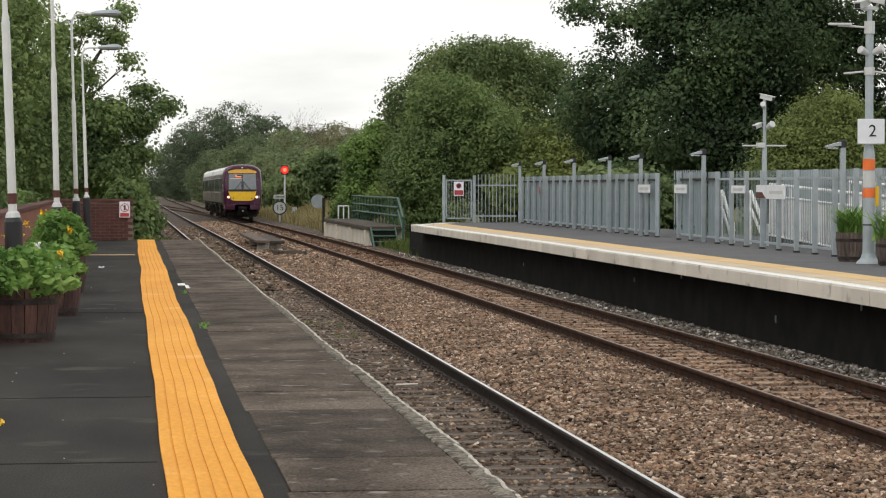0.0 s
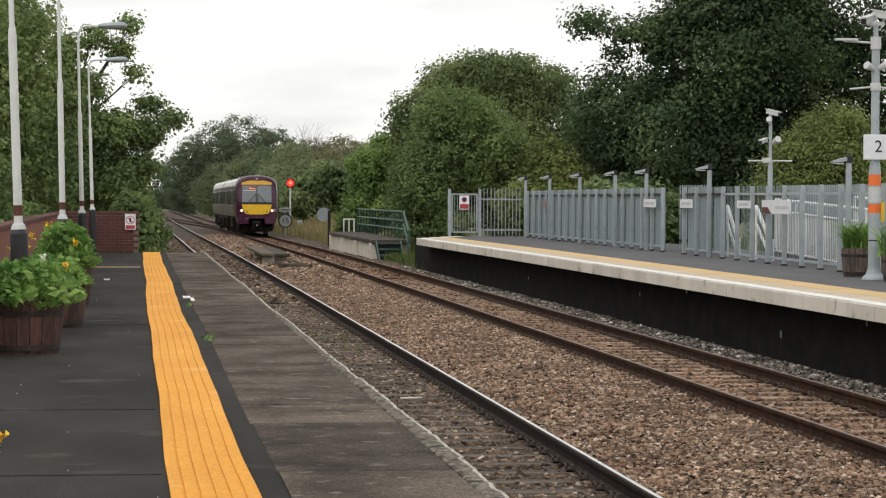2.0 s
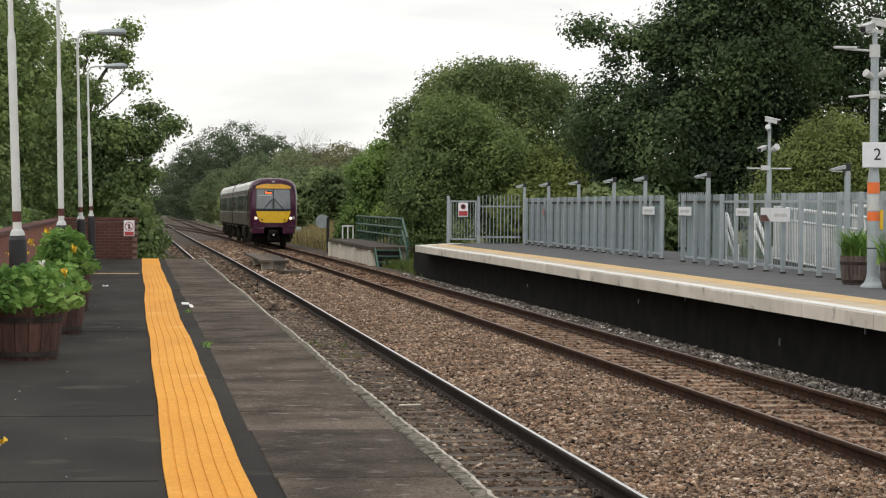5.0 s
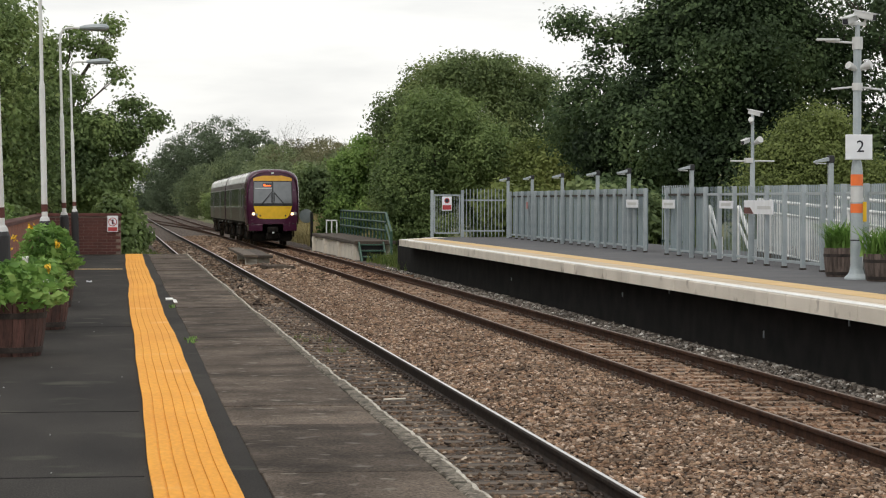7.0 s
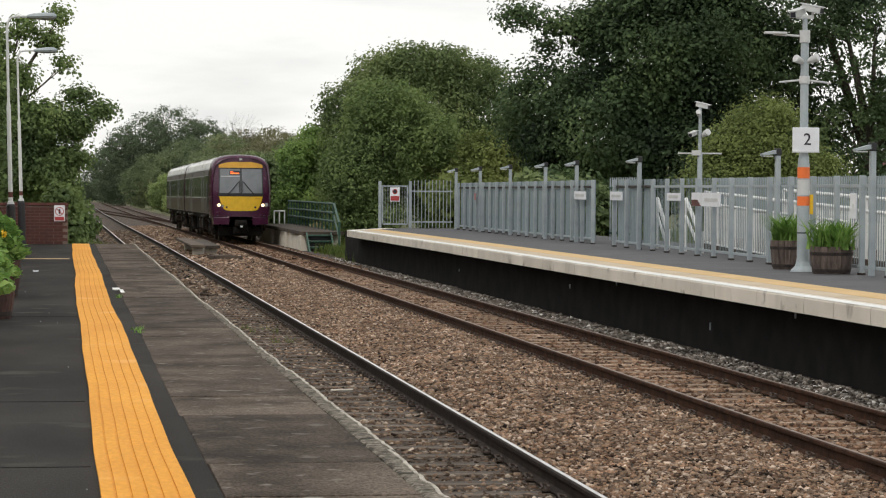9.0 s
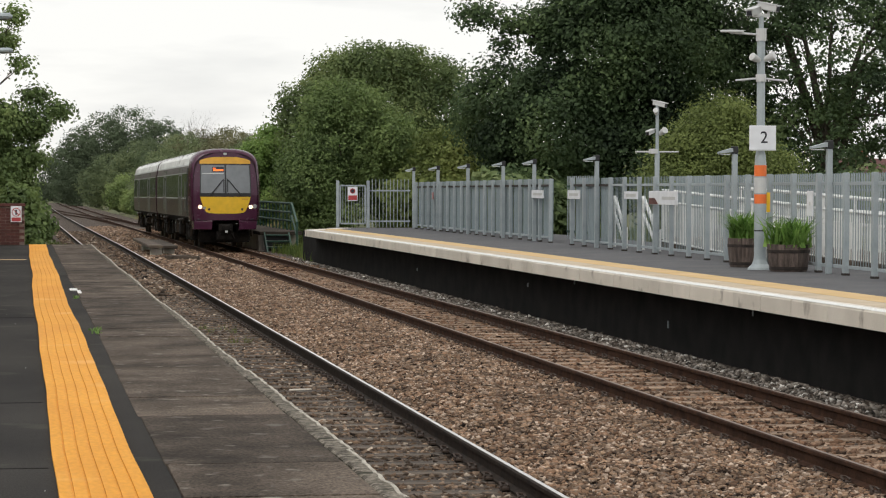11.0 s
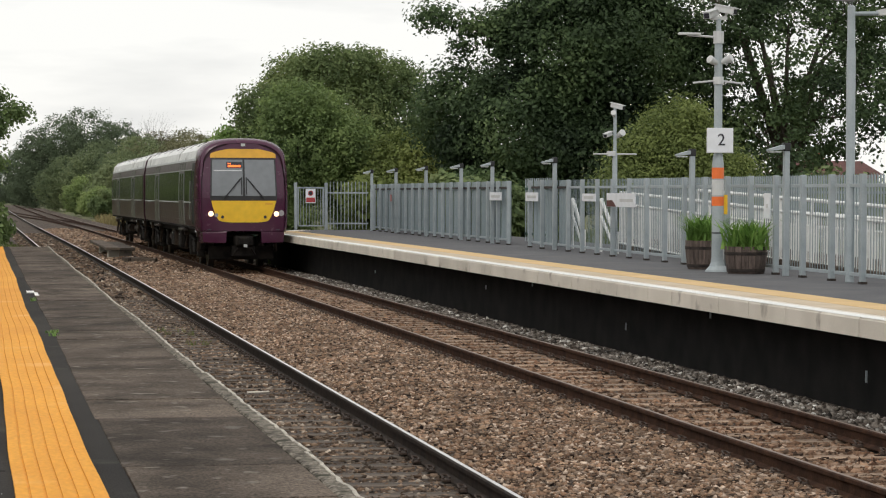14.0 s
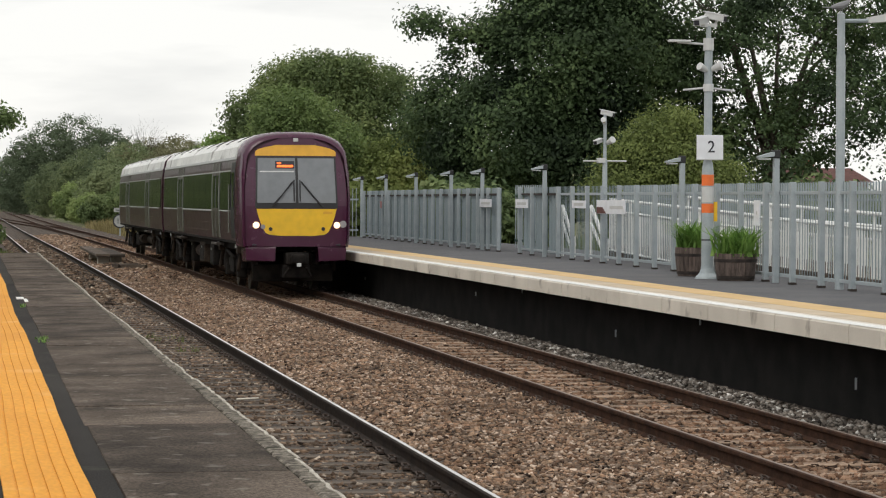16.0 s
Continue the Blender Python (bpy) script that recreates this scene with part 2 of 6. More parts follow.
M_GREENPAINT = surface("green_paint", (0.022, 0.065, 0.045), (0.045, 0.105, 0.075), 5.0, 0.55, bump=0.1, spots=((0.10, 0.07, 0.05), 5.0, 0.05))
M_GRASS = surface("rough_grass", (0.055, 0.075, 0.025), (0.13, 0.125, 0.05), 0.6, 0.95, bump=0.6, fine=12, bdist=0.08)
M_BARK = surface("bark", (0.045, 0.036, 0.027), (0.09, 0.074, 0.058), 3.0, 0.95, bump=0.6, fine=25, stretch=(1, 1, 0.25))
M_BLACK = plain("black_paint", (0.016, 0.016, 0.018), 0.5)
M_POST = plain("post_white", (0.66, 0.67, 0.66), 0.5)
M_LGREY = plain("light_grey_enamel", (0.55, 0.56, 0.56), 0.45)
M_RED = plain("sign_red", (0.42, 0.05, 0.055), 0.5)
M_FADED = plain("faded_red", (0.34, 0.16, 0.15), 0.6)
M_SIGN = plain("sign_white", (0.76, 0.78, 0.82), 0.4)
M_OLDSIGN = plain("weathered_white", (0.36, 0.37, 0.36), 0.6)
M_INK = plain("ink_dark", (0.02, 0.02, 0.03), 0.5)
M_ORANGE = plain("orange_band", (0.80, 0.17, 0.035), 0.45)
M_OAK = surface("barrel_oak", (0.058, 0.042, 0.036), (0.155, 0.118, 0.100), 6.0, 0.85, bump=0.4, fine=40, vary=0.25, stretch=(3, 3, 0.3))
M_OAKRED = surface("barrel_oak_red", (0.050, 0.026, 0.021), (0.115, 0.054, 0.043), 6.0, 0.85, bump=0.4, fine=40, vary=0.25, stretch=(3, 3, 0.3))
M_HOOP = surface("hoop_iron", (0.022, 0.018, 0.016), (0.055, 0.042, 0.036), 9.0, 0.7, 0.3, bump=0.2)
M_SOIL = surface("soil", (0.025, 0.018, 0.012), (0.05, 0.037, 0.025), 9.0, 0.98, bump=0.8)
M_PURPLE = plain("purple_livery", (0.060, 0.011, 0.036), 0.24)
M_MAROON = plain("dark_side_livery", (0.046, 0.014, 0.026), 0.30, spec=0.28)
M_TRYEL = plain("train_yellow", (0.82, 0.50, 0.025), 0.35)
M_TRAMBER = plain("train_amber", (0.70, 0.37, 0.035), 0.4)
M_TRROOF = surface("train_roof", (0.60, 0.60, 0.585), (0.80, 0.80, 0.775), 1.5, 0.38, bump=0.05, spots=((0.24, 0.23, 0.21), 1.4, 0.2), stretch=(1, 0.4, 1))
M_TRGLASS = plain("train_glass", (0.010, 0.013, 0.013), 0.08, spec=0.16)
# Grey base colour stands for sky reflected in the glass.
M_SKYSCREEN = plain("windscreen", (0.19, 0.205, 0.22), 0.04)
M_TRDOOR = plain("door_edge_grey", (0.17, 0.18, 0.16), 0.35)
M_UNDER = surface("underframe_grime", (0.008, 0.007, 0.007), (0.026, 0.022, 0.019), 5.0, 0.9, bump=0.3, spec=0.15)
M_STRIPE = plain("brown_stripe", (0.075, 0.040, 0.038), 0.35)
M_DOORLEAF = plain("door_leaf", (0.060, 0.040, 0.042), 0.30)
M_GRIME = surface("brown_grime", (0.020, 0.015, 0.012), (0.075, 0.055, 0.042), 4.0, 0.85, bump=0.3, spec=0.2)
M_STEEL = plain("wheel_steel", (0.10, 0.085, 0.075), 0.5, 0.7)
M_HEAD = plain("headlight_lit", (1.0, 0.72, 0.44), 0.3, glow=1.7)
M_HEADOFF = plain("lamp_lens_grey", (0.30, 0.29, 0.31), 0.15)
M_DEST = plain("display_orange", (1.0, 0.17, 0.03), 0.4, glow=1.2)
M_SIGNALRED = plain("signal_red_lit", (1.0, 0.02, 0.012), 0.4, glow=1.1)
M_SIGNALCORE = plain("signal_red_core", (1.0, 0.16, 0.09), 0.4, glow=1.6)
L_DARK = leaf("leaf_dark", (0.022, 0.037, 0.021), (0.080, 0.124, 0.054), (0.20, 0.27, 0.112))
L_MID = leaf("leaf_mid", (0.080, 0.118, 0.050), (0.190, 0.250, 0.105), (0.28, 0.32, 0.145))
L_LEFT = leaf("leaf_lime", (0.075, 0.116, 0.048), (0.205, 0.280, 0.100), (0.34, 0.40, 0.155))
L_YEL = leaf("leaf_yellowish", (0.088, 0.122, 0.040), (0.220, 0.268, 0.085), (0.32, 0.34, 0.115))
L_ASH = leaf("leaf_olive", (0.074, 0.110, 0.046), (0.195, 0.252, 0.100), (0.32, 0.35, 0.14))
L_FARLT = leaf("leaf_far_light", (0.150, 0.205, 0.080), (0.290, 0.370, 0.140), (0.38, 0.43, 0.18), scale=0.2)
L_BUSH = leaf("leaf_bush", (0.080, 0.140, 0.045), (0.235, 0.350, 0.100), (0.39, 0.48, 0.165))
# Distant greens paled and greyed: the haze is put into their colour.
L_FARHAZE = leaf("leaf_far_hazed", (0.120, 0.158, 0.088), (0.220, 0.268, 0.135), (0.31, 0.33, 0.17), scale=0.1)
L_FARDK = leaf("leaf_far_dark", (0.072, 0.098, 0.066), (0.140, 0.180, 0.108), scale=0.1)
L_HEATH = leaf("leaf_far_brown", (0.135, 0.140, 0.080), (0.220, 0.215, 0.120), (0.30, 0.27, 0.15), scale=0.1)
L_PLANT = leaf("leaf_plant", (0.072, 0.155, 0.038), (0.21, 0.36, 0.09), (0.35, 0.48, 0.15), scale=3.0)
L_IRIS = leaf("leaf_blade", (0.075, 0.160, 0.032), (0.210, 0.360, 0.085), (0.34, 0.48, 0.14), scale=3.0)
L_STRAW = leaf("dry_grass", (0.160, 0.130, 0.060), (0.300, 0.250, 0.120), (0.360, 0.310, 0.160), scale=0.5)
L_GRASS = leaf("green_grass", (0.050, 0.085, 0.020), (0.130, 0.170, 0.045), (0.200, 0.210, 0.070), scale=0.5)
M_PETAL = plain("yellow_petal", (0.80, 0.50, 0.02), 0.6)
M_PETALW = plain("white_petal", (0.75, 0.76, 0.72), 0.6)


# ---- building helpers ----
def link(name, me, material, parent=None, label=""):
    ob = new(name, me)
    if material and not me.materials:
        me.materials.append(material)
    if parent:
        ob.parent = parent
    if label:
        ob["label"] = label
    return ob


def part(name, bm, material, parent, label="", smooth=False):
    me = bpy.data.meshes.new(name)
    bm.normal_update()
    if smooth:
        for f in bm.faces:
            f.smooth = True
        for e in bm.edges:
            e.smooth = len(e.link_faces) == 2 and e.calc_face_angle(0) < 0.6
    bm.to_mesh(me)
    bm.free()
    return link(name, me, material, parent, label)


def thing(name, m, label, category, group="", kind=""):
    ob = new(name)
    ob.matrix_basis = m
    ob.empty_display_size = 0.1
    return tagged(ob, label, category, group, kind)


def box(bm, x0, x1, y0, y1, z0, z1, bevel=0.0):
    g = bmesh.ops.create_cube(bm, size=1.0)
    for v in g["verts"]:
        v.co = Vector(((x0 + x1) / 2 + v.co.x * (x1 - x0), (y0 + y1) / 2 + v.co.y * (y1 - y0), (z0 + z1) / 2 + v.co.z * (z1 - z0)))
    if bevel:
        es = list({e for v in g["verts"] for e in v.link_edges})
        bmesh.ops.bevel(bm, geom=es, offset=bevel, segments=2, affect="EDGES", profile=0.6)
    return bm


def boxed(*a, bevel=0.0):
    return box(bmesh.new(), *a, bevel=bevel)


def rod(bm, p, q, r0, r1=None, n=12, caps=True):
    """A round bar from p to q, tapering from r0 to r1."""
    p, q = Vector(p), Vector(q)
    d = q - p
    g = bmesh.ops.create_cone(bm, cap_ends=caps, segments=n, radius1=r0, radius2=r0 if r1 is None else r1, depth=d.length)
    m = Matrix.Translation((p + q) / 2) @ d.to_track_quat("Z", "Y").to_matrix().to_4x4()
    bmesh.ops.transform(bm, matrix=m, verts=g["verts"])
    return bm


def lathe(profile, n=20):
    """A turned form from (radius, z) pairs."""
    bm = bmesh.new()
    rings = [[bm.verts.new((r * math.cos(2 * math.pi * i / n), r * math.sin(2 * math.pi * i / n), z)) for i in range(n)] for r, z in profile]
    for a, b in zip(rings, rings[1:]):
        for i in range(n):
            bm.faces.new((a[i], a[(i + 1) % n], b[(i + 1) % n], b[i]))
    bm.faces.new(rings[0][::-1])
    bm.faces.new(rings[-1])
    return bm


def loft(rings, closed=True, caps=True):
    bm = bmesh.new()
    vs = [[bm.verts.new(p) for p in r] for r in rings]
    n = len(vs[0])
    for a, b in zip(vs, vs[1:]):
        for i in range(n if closed else n - 1):
            bm.faces.new((a[i], a[(i + 1) % n], b[(i + 1) % n], b[i]))
    if closed and caps:
        bm.faces.new(vs[0][::-1])
        bm.faces.new(vs[-1])
    bmesh.ops.recalc_face_normals(bm, faces=bm.faces)
    return bm


def mesh_from(name, verts, faces, material, smooth=False):
    me = bpy.data.meshes.new(name)
    verts, faces = np.asarray(verts, np.float32), np.asarray(faces, np.int32)
    k = faces.shape[1]
    me.vertices.add(len(verts)); me.vertices.foreach_set("co", verts.ravel())
    me.loops.add(faces.size); me.loops.foreach_set("vertex_index", faces.ravel())
    me.polygons.add(len(faces)); me.polygons.foreach_set("loop_start", np.arange(0, faces.size, k, dtype=np.int32))
    me.update(calc_edges=True)
    if smooth:
        me.polygons.foreach_set("use_smooth", np.ones(len(faces), bool))
    me.materials.append(material)
    return me


def steps(y0, y1, near=2.0, growth=0.04):
    ys = [y0]
    while ys[-1] < y1:
        ys.append(min(y1, ys[-1] + near + growth * max(ys[-1], 0)))
    return ys


def ribbon(section, y0, y1, step=None):
    """A form of one cross section (x, z) that runs along the line and drops with it."""
    ys = step or steps(y0, y1)
    return loft([[(x, y, z + fall(y)) for x, z in section] for y in ys])


# ---- foliage ----
def leaves(centres, size, rng, flat=0.5, long=1.5, out=None, loose=0.75):
    """Folded leaves, two faces each, at the given centres; out: which way the spray they belong to faces."""
    n = len(centres)
    if out is None:
        a = rng.normal(size=(n, 3)); a[:, 2] *= flat
        a /= np.linalg.norm(a, axis=1)[:, None]
        b = rng.normal(size=(n, 3)); b -= (b * a).sum(1)[:, None] * a
        b /= np.linalg.norm(b, axis=1)[:, None]
        c = np.cross(a, b)
    else:
        c = out + rng.normal(size=(n, 3)) * loose
        c /= np.linalg.norm(c, axis=1)[:, None]
        a = rng.normal(size=(n, 3)); a -= (a * c).sum(1)[:, None] * c
        a /= np.linalg.norm(a, axis=1)[:, None]
        b = np.cross(c, a)
    s = (size * rng.uniform(0.55, 1.3, n))[:, None]
    base, tip = centres - a * s * long / 2, centres + a * s * long / 2
    lift = c * s * 0.16
    l, r = centres + b * s * 0.5 + lift, centres - b * s * 0.5 + lift
    v = np.stack([base, r, tip, l], 1).reshape(-1, 3)
    i = np.arange(n)[:, None] * 4
    f = np.concatenate([i + [0, 1, 2], i + [0, 2, 3]], 1).reshape(-1, 3)
    return v, f


def crown_points(lobes, clumps, per, spread, rng, droop=0.0, hollow=0.55):
    """Leaf centres gathered in clumps on the outer parts of the lobes (x, y, z, rx, ry, rz), and the way each leaf faces."""
    lob = np.array(lobes, float)
    w = (lob[:, 3] * lob[:, 4] + lob[:, 3] * lob[:, 5] + lob[:, 4] * lob[:, 5])
    pick = rng.choice(len(lob), clumps, p=w / w.sum())
    d = rng.normal(size=(clumps, 3)); d /= np.linalg.norm(d, axis=1)[:, None]
    rad = rng.uniform(hollow, 1.08, clumps) ** 0.8
    c = lob[pick, :3] + d * lob[pick, 3:] * rad[:, None]
    k = rng.poisson(per, clumps) + 3
    idx = np.repeat(np.arange(clumps), k)
    sp = spread * rng.uniform(0.5, 1.5, clumps)
    off = np.clip(rng.normal(size=(len(idx), 3)), -1.7, 1.7)
    p = c[idx] + off * sp[idx][:, None] * np.array([1, 1, 0.6])
    p[:, 2] -= droop * rng.uniform(0, 1, len(idx))
    out = 0.55 * d[idx] + 0.55 * off + np.array([0, 0, 0.55])
    return p, out


def trunk_mesh(base, lobes, r, rng, limbs=7, apart=None):
    """The trunk; its limbs join it, or go one by one into the list apart."""
    bm = stem = bmesh.new()
    bx, by, bz = base
    top = max(l[2] for l in lobes)
    mid = Vector((bx, by, bz + (top - bz) * 0.42))
    fork = mid + Vector((rng.uniform(-0.4, 0.4), rng.uniform(-0.4, 0.4), 0))
    rod(bm, (bx, by, bz - 0.2), (bx, by, bz + 0.4), r * 1.35, r, 10)
    rod(bm, (bx, by, bz + 0.35), fork, r, r * 0.7, 10)
    for l in [lobes[i % len(lobes)] for i in range(limbs)]:
        c = Vector(l[:3]) + Vector(rng.uniform(-0.4, 0.4, 3)) * min(l[3:])
        knee = fork.lerp(c, 0.5) + Vector((0, 0, 0.12 * (c - fork).length))
        start = Vector((bx, by, bz)).lerp(fork, rng.uniform(0.55, 1.0))
        if apart is not None:
            bm = bmesh.new()
            apart.append(bm)
        rod(bm, start, knee, r * 0.42, r * 0.26, 7)
        rod(bm, knee, c, r * 0.26, r * 0.07, 6)
        for _ in range(3):
            e = c + Vector(rng.normal(size=3)) * min(l[3:]) * 0.55
            rod(bm, knee.lerp(c, rng.uniform(0.3, 0.9)), e, r * 0.10, r * 0.03, 5)
    return stem


def tree(name, base, lobes, material, label, category="tree", clumps=900, per=22, spread=0.28, size=0.2, r=0.2, seed=1, droop=0.0, group="", limbs=7, hollow=0.55, long=1.5):
    rng = np.random.default_rng(seed)
    root = thing(name, Matrix.Identity(4), label, category, group)
    pts, out = crown_points(lobes, clumps, per, spread, rng, droop, hollow)
    keep = pts[:, 2] > base[2] - 0.1
    v, f = leaves(pts[keep], size, rng, long=long, out=out[keep])
    link("crown", mesh_from("crown", v, f, material), None, root)
    apart = [] if limbs > 4 else None
    part("trunk", trunk_mesh(base, lobes, r, rng, limbs, apart), M_BARK, root)
    for bough in apart or ():
        part("limb", bough, M_BARK, root)
    return root


def tufts(name, places, h, material, rng, blades=14, width=0.02, spread=0.10, lean=0.35):
    """Blades of grass at the given places, as one mesh."""
    places = np.asarray(places, float)
    c = np.repeat(places, blades, 0)
    n = len(c)
    c[:, :2] += rng.normal(size=(n, 2)) * spread
    ang = rng.uniform(0, 2 * np.pi, n)
    out = np.stack([np.cos(ang), np.sin(ang), np.zeros(n)], 1)
    side = np.stack([-np.sin(ang), np.cos(ang), np.zeros(n)], 1)
    hh = (h * rng.uniform(0.4, 1.2, n))[:, None]
    ln = hh * lean * rng.uniform(0.2, 1.6, n)[:, None]
    w = (width * rng.uniform(0.6, 1.3, n))[:, None]
    up = np.array([0, 0, 1.0])
    v = np.stack([c - side * w / 2, c + side * w / 2, c + up * hh * 0.6 + out * ln * 0.35 + side * w / 2.4,
                  c + up * hh * 0.6 + out * ln * 0.35 - side * w / 2.4, c + up * hh * 0.92 + out * ln], 1).reshape(-1, 3)
    i = np.arange(n)[:, None] * 5
    f = np.concatenate([i + [0, 1, 2], i + [0, 2, 3], i + [3, 2, 4]], 1).reshape(-1, 3)
    return mesh_from(name, v, f, material)

# ---- ground ----
def smooth(a, b, x):
    t = min(max((x - a) / (b - a), 0), 1)
    return t * t * (3 - 2 * t)


def land(x, y):
    z = RAIL - 0.34 + fall(y)
    z += 0.95 * smooth(13.6, 16.5, x) * (1 - 0.75 * smooth(88, 110, y))
    z += 0.5 * smooth(10.5, 16, x) * smooth(88, 130, y)
    z += 0.8 * smooth(-2.2, -3.6, x)
    z += 0.75 * smooth(1.2, -2.5, x) * smooth(61.5, 70, y)
    z += 9.0 * smooth(14, 60, x) * (1 - smooth(62, 100, x)) * smooth(190, 330, y) + 3.0 * smooth(-8, -60, x) * smooth(120, 300, y)
    return z


gx = sorted({round(v, 3) for v in (*np.linspace(-40, 60, 101), *np.linspace(-900, -44, 14), *np.linspace(66, 1200, 16))})
gy = sorted({round(v, 2) for v in (*np.linspace(-60, 140, 101), *np.linspace(146, 460, 54), *np.linspace(500, 2600, 14))})
gv = [(x, y, land(x, y) + 0.05 * noise.noise((x * 0.6, y * 0.6, 0))) for y in gy for x in gx]
W = len(gx)
gf = [(j * W + i, j * W + i + 1, (j + 1) * W + i + 1, (j + 1) * W + i) for j in range(len(gy) - 1) for i in range(W - 1)]
tagged(link("ground", mesh_from("ground", gv, gf, M_GRASS, True), None), "rough grassy ground beside the railway", "ground", kind="structure")

# ---- track bed ----
bed = part("ballast_bed", ribbon([(1.5, RAIL - 0.5), (1.5, RAIL - 0.22), (2.0, RAIL - 0.185), (4.3, RAIL - 0.175), (4.9, RAIL - 0.13), (5.6, RAIL - 0.12),
                                  (6.2, RAIL - 0.175), (6.5, RAIL - 0.185), (8.4, RAIL - 0.185), (8.7, RAIL - 0.18), (9.4, RAIL - 0.16), (10.4, RAIL - 0.20), (10.4, RAIL - 0.5)], -6, 505), M_BALLAST, None)
tagged(bed, "brown stone ballast under the two tracks", "ballast", kind="structure")


def stones(name, count, x0, x1, y0, y1, zf, size, material, seed, label, power=1.6, bare=0.0):
    """Broken stones: eight uneven faces each, thicker on the ground near the platform end of the bed."""
    rng = np.random.default_rng(seed)
    x = rng.uniform(x0, x1, count)
    y = y0 + (y1 - y0) * rng.uniform(0, 1, count) ** power
    keep = np.ones(count, bool)
    for c in (NEAR, FAR):
        for s in (-1, 1):
            keep &= np.abs(x - c - s * GAUGE / 2) > 0.085
    # most of the stones on the sleepers have been swept off
    on = np.abs((y + 4.7 + 0.35) % 0.70 - 0.35) < 0.10
    keep &= ~(on & (rng.uniform(0, 1, count) < bare))
    x, y = x[keep], y[keep]
    n = len(x)
    z = zf(x, y) + np.interp(y, [k[0] for k in KNOTS], [k[1] for k in KNOTS])
    d = np.array([[1, 0, 0], [0, 1, 0], [-1, 0, 0], [0, -1, 0], [0, 0, 1], [0, 0, -1]], float)
    s = size * rng.uniform(0.45, 1.55, (n, 1, 1)) * rng.uniform(0.45, 1.4, (n, 6, 1))
    q = rng.normal(size=(n, 4)); q /= np.linalg.norm(q, axis=1)[:, None]
    a, b, c, e = q.T
    R = np.stack([1 - 2 * (c * c + e * e), 2 * (b * c - a * e), 2 * (b * e + a * c), 2 * (b * c + a * e), 1 - 2 * (b * b + e * e), 2 * (c * e - a * b),
                  2 * (b * e - a * c), 2 * (c * e + a * b), 1 - 2 * (b * b + c * c)], 1).reshape(n, 3, 3)
    v = np.einsum("nij,nkj->nki", R, d[None] * s)
    v[:, :, 2] *= 0.65
    v += np.stack([x, y, z], 1)[:, None, :]
    t = np.array([[0, 1, 4], [1, 2, 4], [2, 3, 4], [3, 0, 4], [1, 0, 5], [2, 1, 5], [3, 2, 5], [0, 3, 5]])
    f = (np.arange(n)[:, None, None] * 6 + t[None]).reshape(-1, 3)
    tagged(link(name, mesh_from(name, v.reshape(-1, 3), f, material), None), label, "ballast", kind="stuff")


def bed_top(x, y):
    return RAIL + np.interp(x, [1.5, 2.0, 4.3, 4.9, 5.6, 6.2, 8.7, 9.4, 10.4], [-0.22, -0.185, -0.175, -0.13, -0.12, -0.165, -0.18, -0.16, -0.2]) + 0.012


stones("ballast_stones", 84000, 3.95, 6.62, 9.5, 82, bed_top, 0.029, M_STONE, 3, "brown broken ballast stones between the tracks")
stones("ballast_stones_near_track", 24000, 1.75, 3.95, 9.5, 60, lambda x, y: bed_top(x, y) - 0.012, 0.031, M_STONENEAR, 4, "brown broken ballast stones in the near track", 1.6, 0.72)
stones("ballast_stones_far_track", 17000, 6.6, 8.3, 18, 78, lambda x, y: bed_top(x, y) - 0.020, 0.038, M_STONEFAR, 5, "brown broken ballast stones in the far track", 1.6, 0.25)
stones("grey_ballast_stones", 9500, 8.25, 9.35, 18, 85, bed_top, 0.036, M_STONEDK, 6, "grey clean ballast stones below the far platform")

stones("distant_ballast_stones", 10000, 3.95, 6.62, 70, 170, bed_top, 0.06, M_STONE, 7, "brown ballast stones between the tracks further off", 1.3)
stones("distant_track_stones", 6000, 1.75, 3.95, 55, 150, bed_top, 0.055, M_STONENEAR, 8, "dirty ballast stones in the near track further off", 1.3)
stones("distant_far_track_stones", 5500, 6.6, 9.0, 72, 160, bed_top, 0.055, M_STONEFAR, 9, "rusty ballast stones in the far track further off", 1.3)

# ---- rails and sleepers ----
RAIL_SEC = [(-0.07, -0.159), (0.07, -0.159), (0.07, -0.148), (0.012, -0.125), (0.010, -0.05), (0.036, -0.036), (0.036, -0.008), (0.028, -0.001), (-0.028, -0.001), (-0.036, -0.008),
            (-0.036, -0.036), (-0.010, -0.05), (-0.012, -0.125), (-0.07, -0.148)]
HEAD_SEC = [(-0.012, -0.004), (0.027, -0.004), (0.026, 0.0), (0.020, 0.002), (-0.006, 0.002), (-0.011, 0.0)]


def sleeper_mesh(material):
    bm = bmesh.new()
    box(bm, -1.27, 1.27, -0.125, 0.125, -0.14, 0.0, bevel=0.012)
    me = bpy.data.meshes.new("sleeper")
    bm.to_mesh(me); bm.free()
    me.materials.append(material)
    return me


def clip_mesh():
    bm = bmesh.new()
    for s in (-1, 1):
        box(bm, s * 0.10 - 0.035, s * 0.10 + 0.035, -0.06, 0.06, 0.0, 0.022, bevel=0.006)
        for p, q in (((0.075, -0.05, 0.035), (0.075, 0.05, 0.045)), ((0.075, 0.05, 0.045), (0.13, 0.035, 0.055)), ((0.13, 0.035, 0.055), (0.13, -0.05, 0.03))):
            rod(bm, (s * p[0], p[1], p[2]), (s * q[0], q[1], q[2]), 0.010, n=6)
    me = bpy.data.meshes.new("rail_clip")
    bm.to_mesh(me); bm.free()
    me.materials.append(M_CLIP)
    return me


CLIP = clip_mesh()


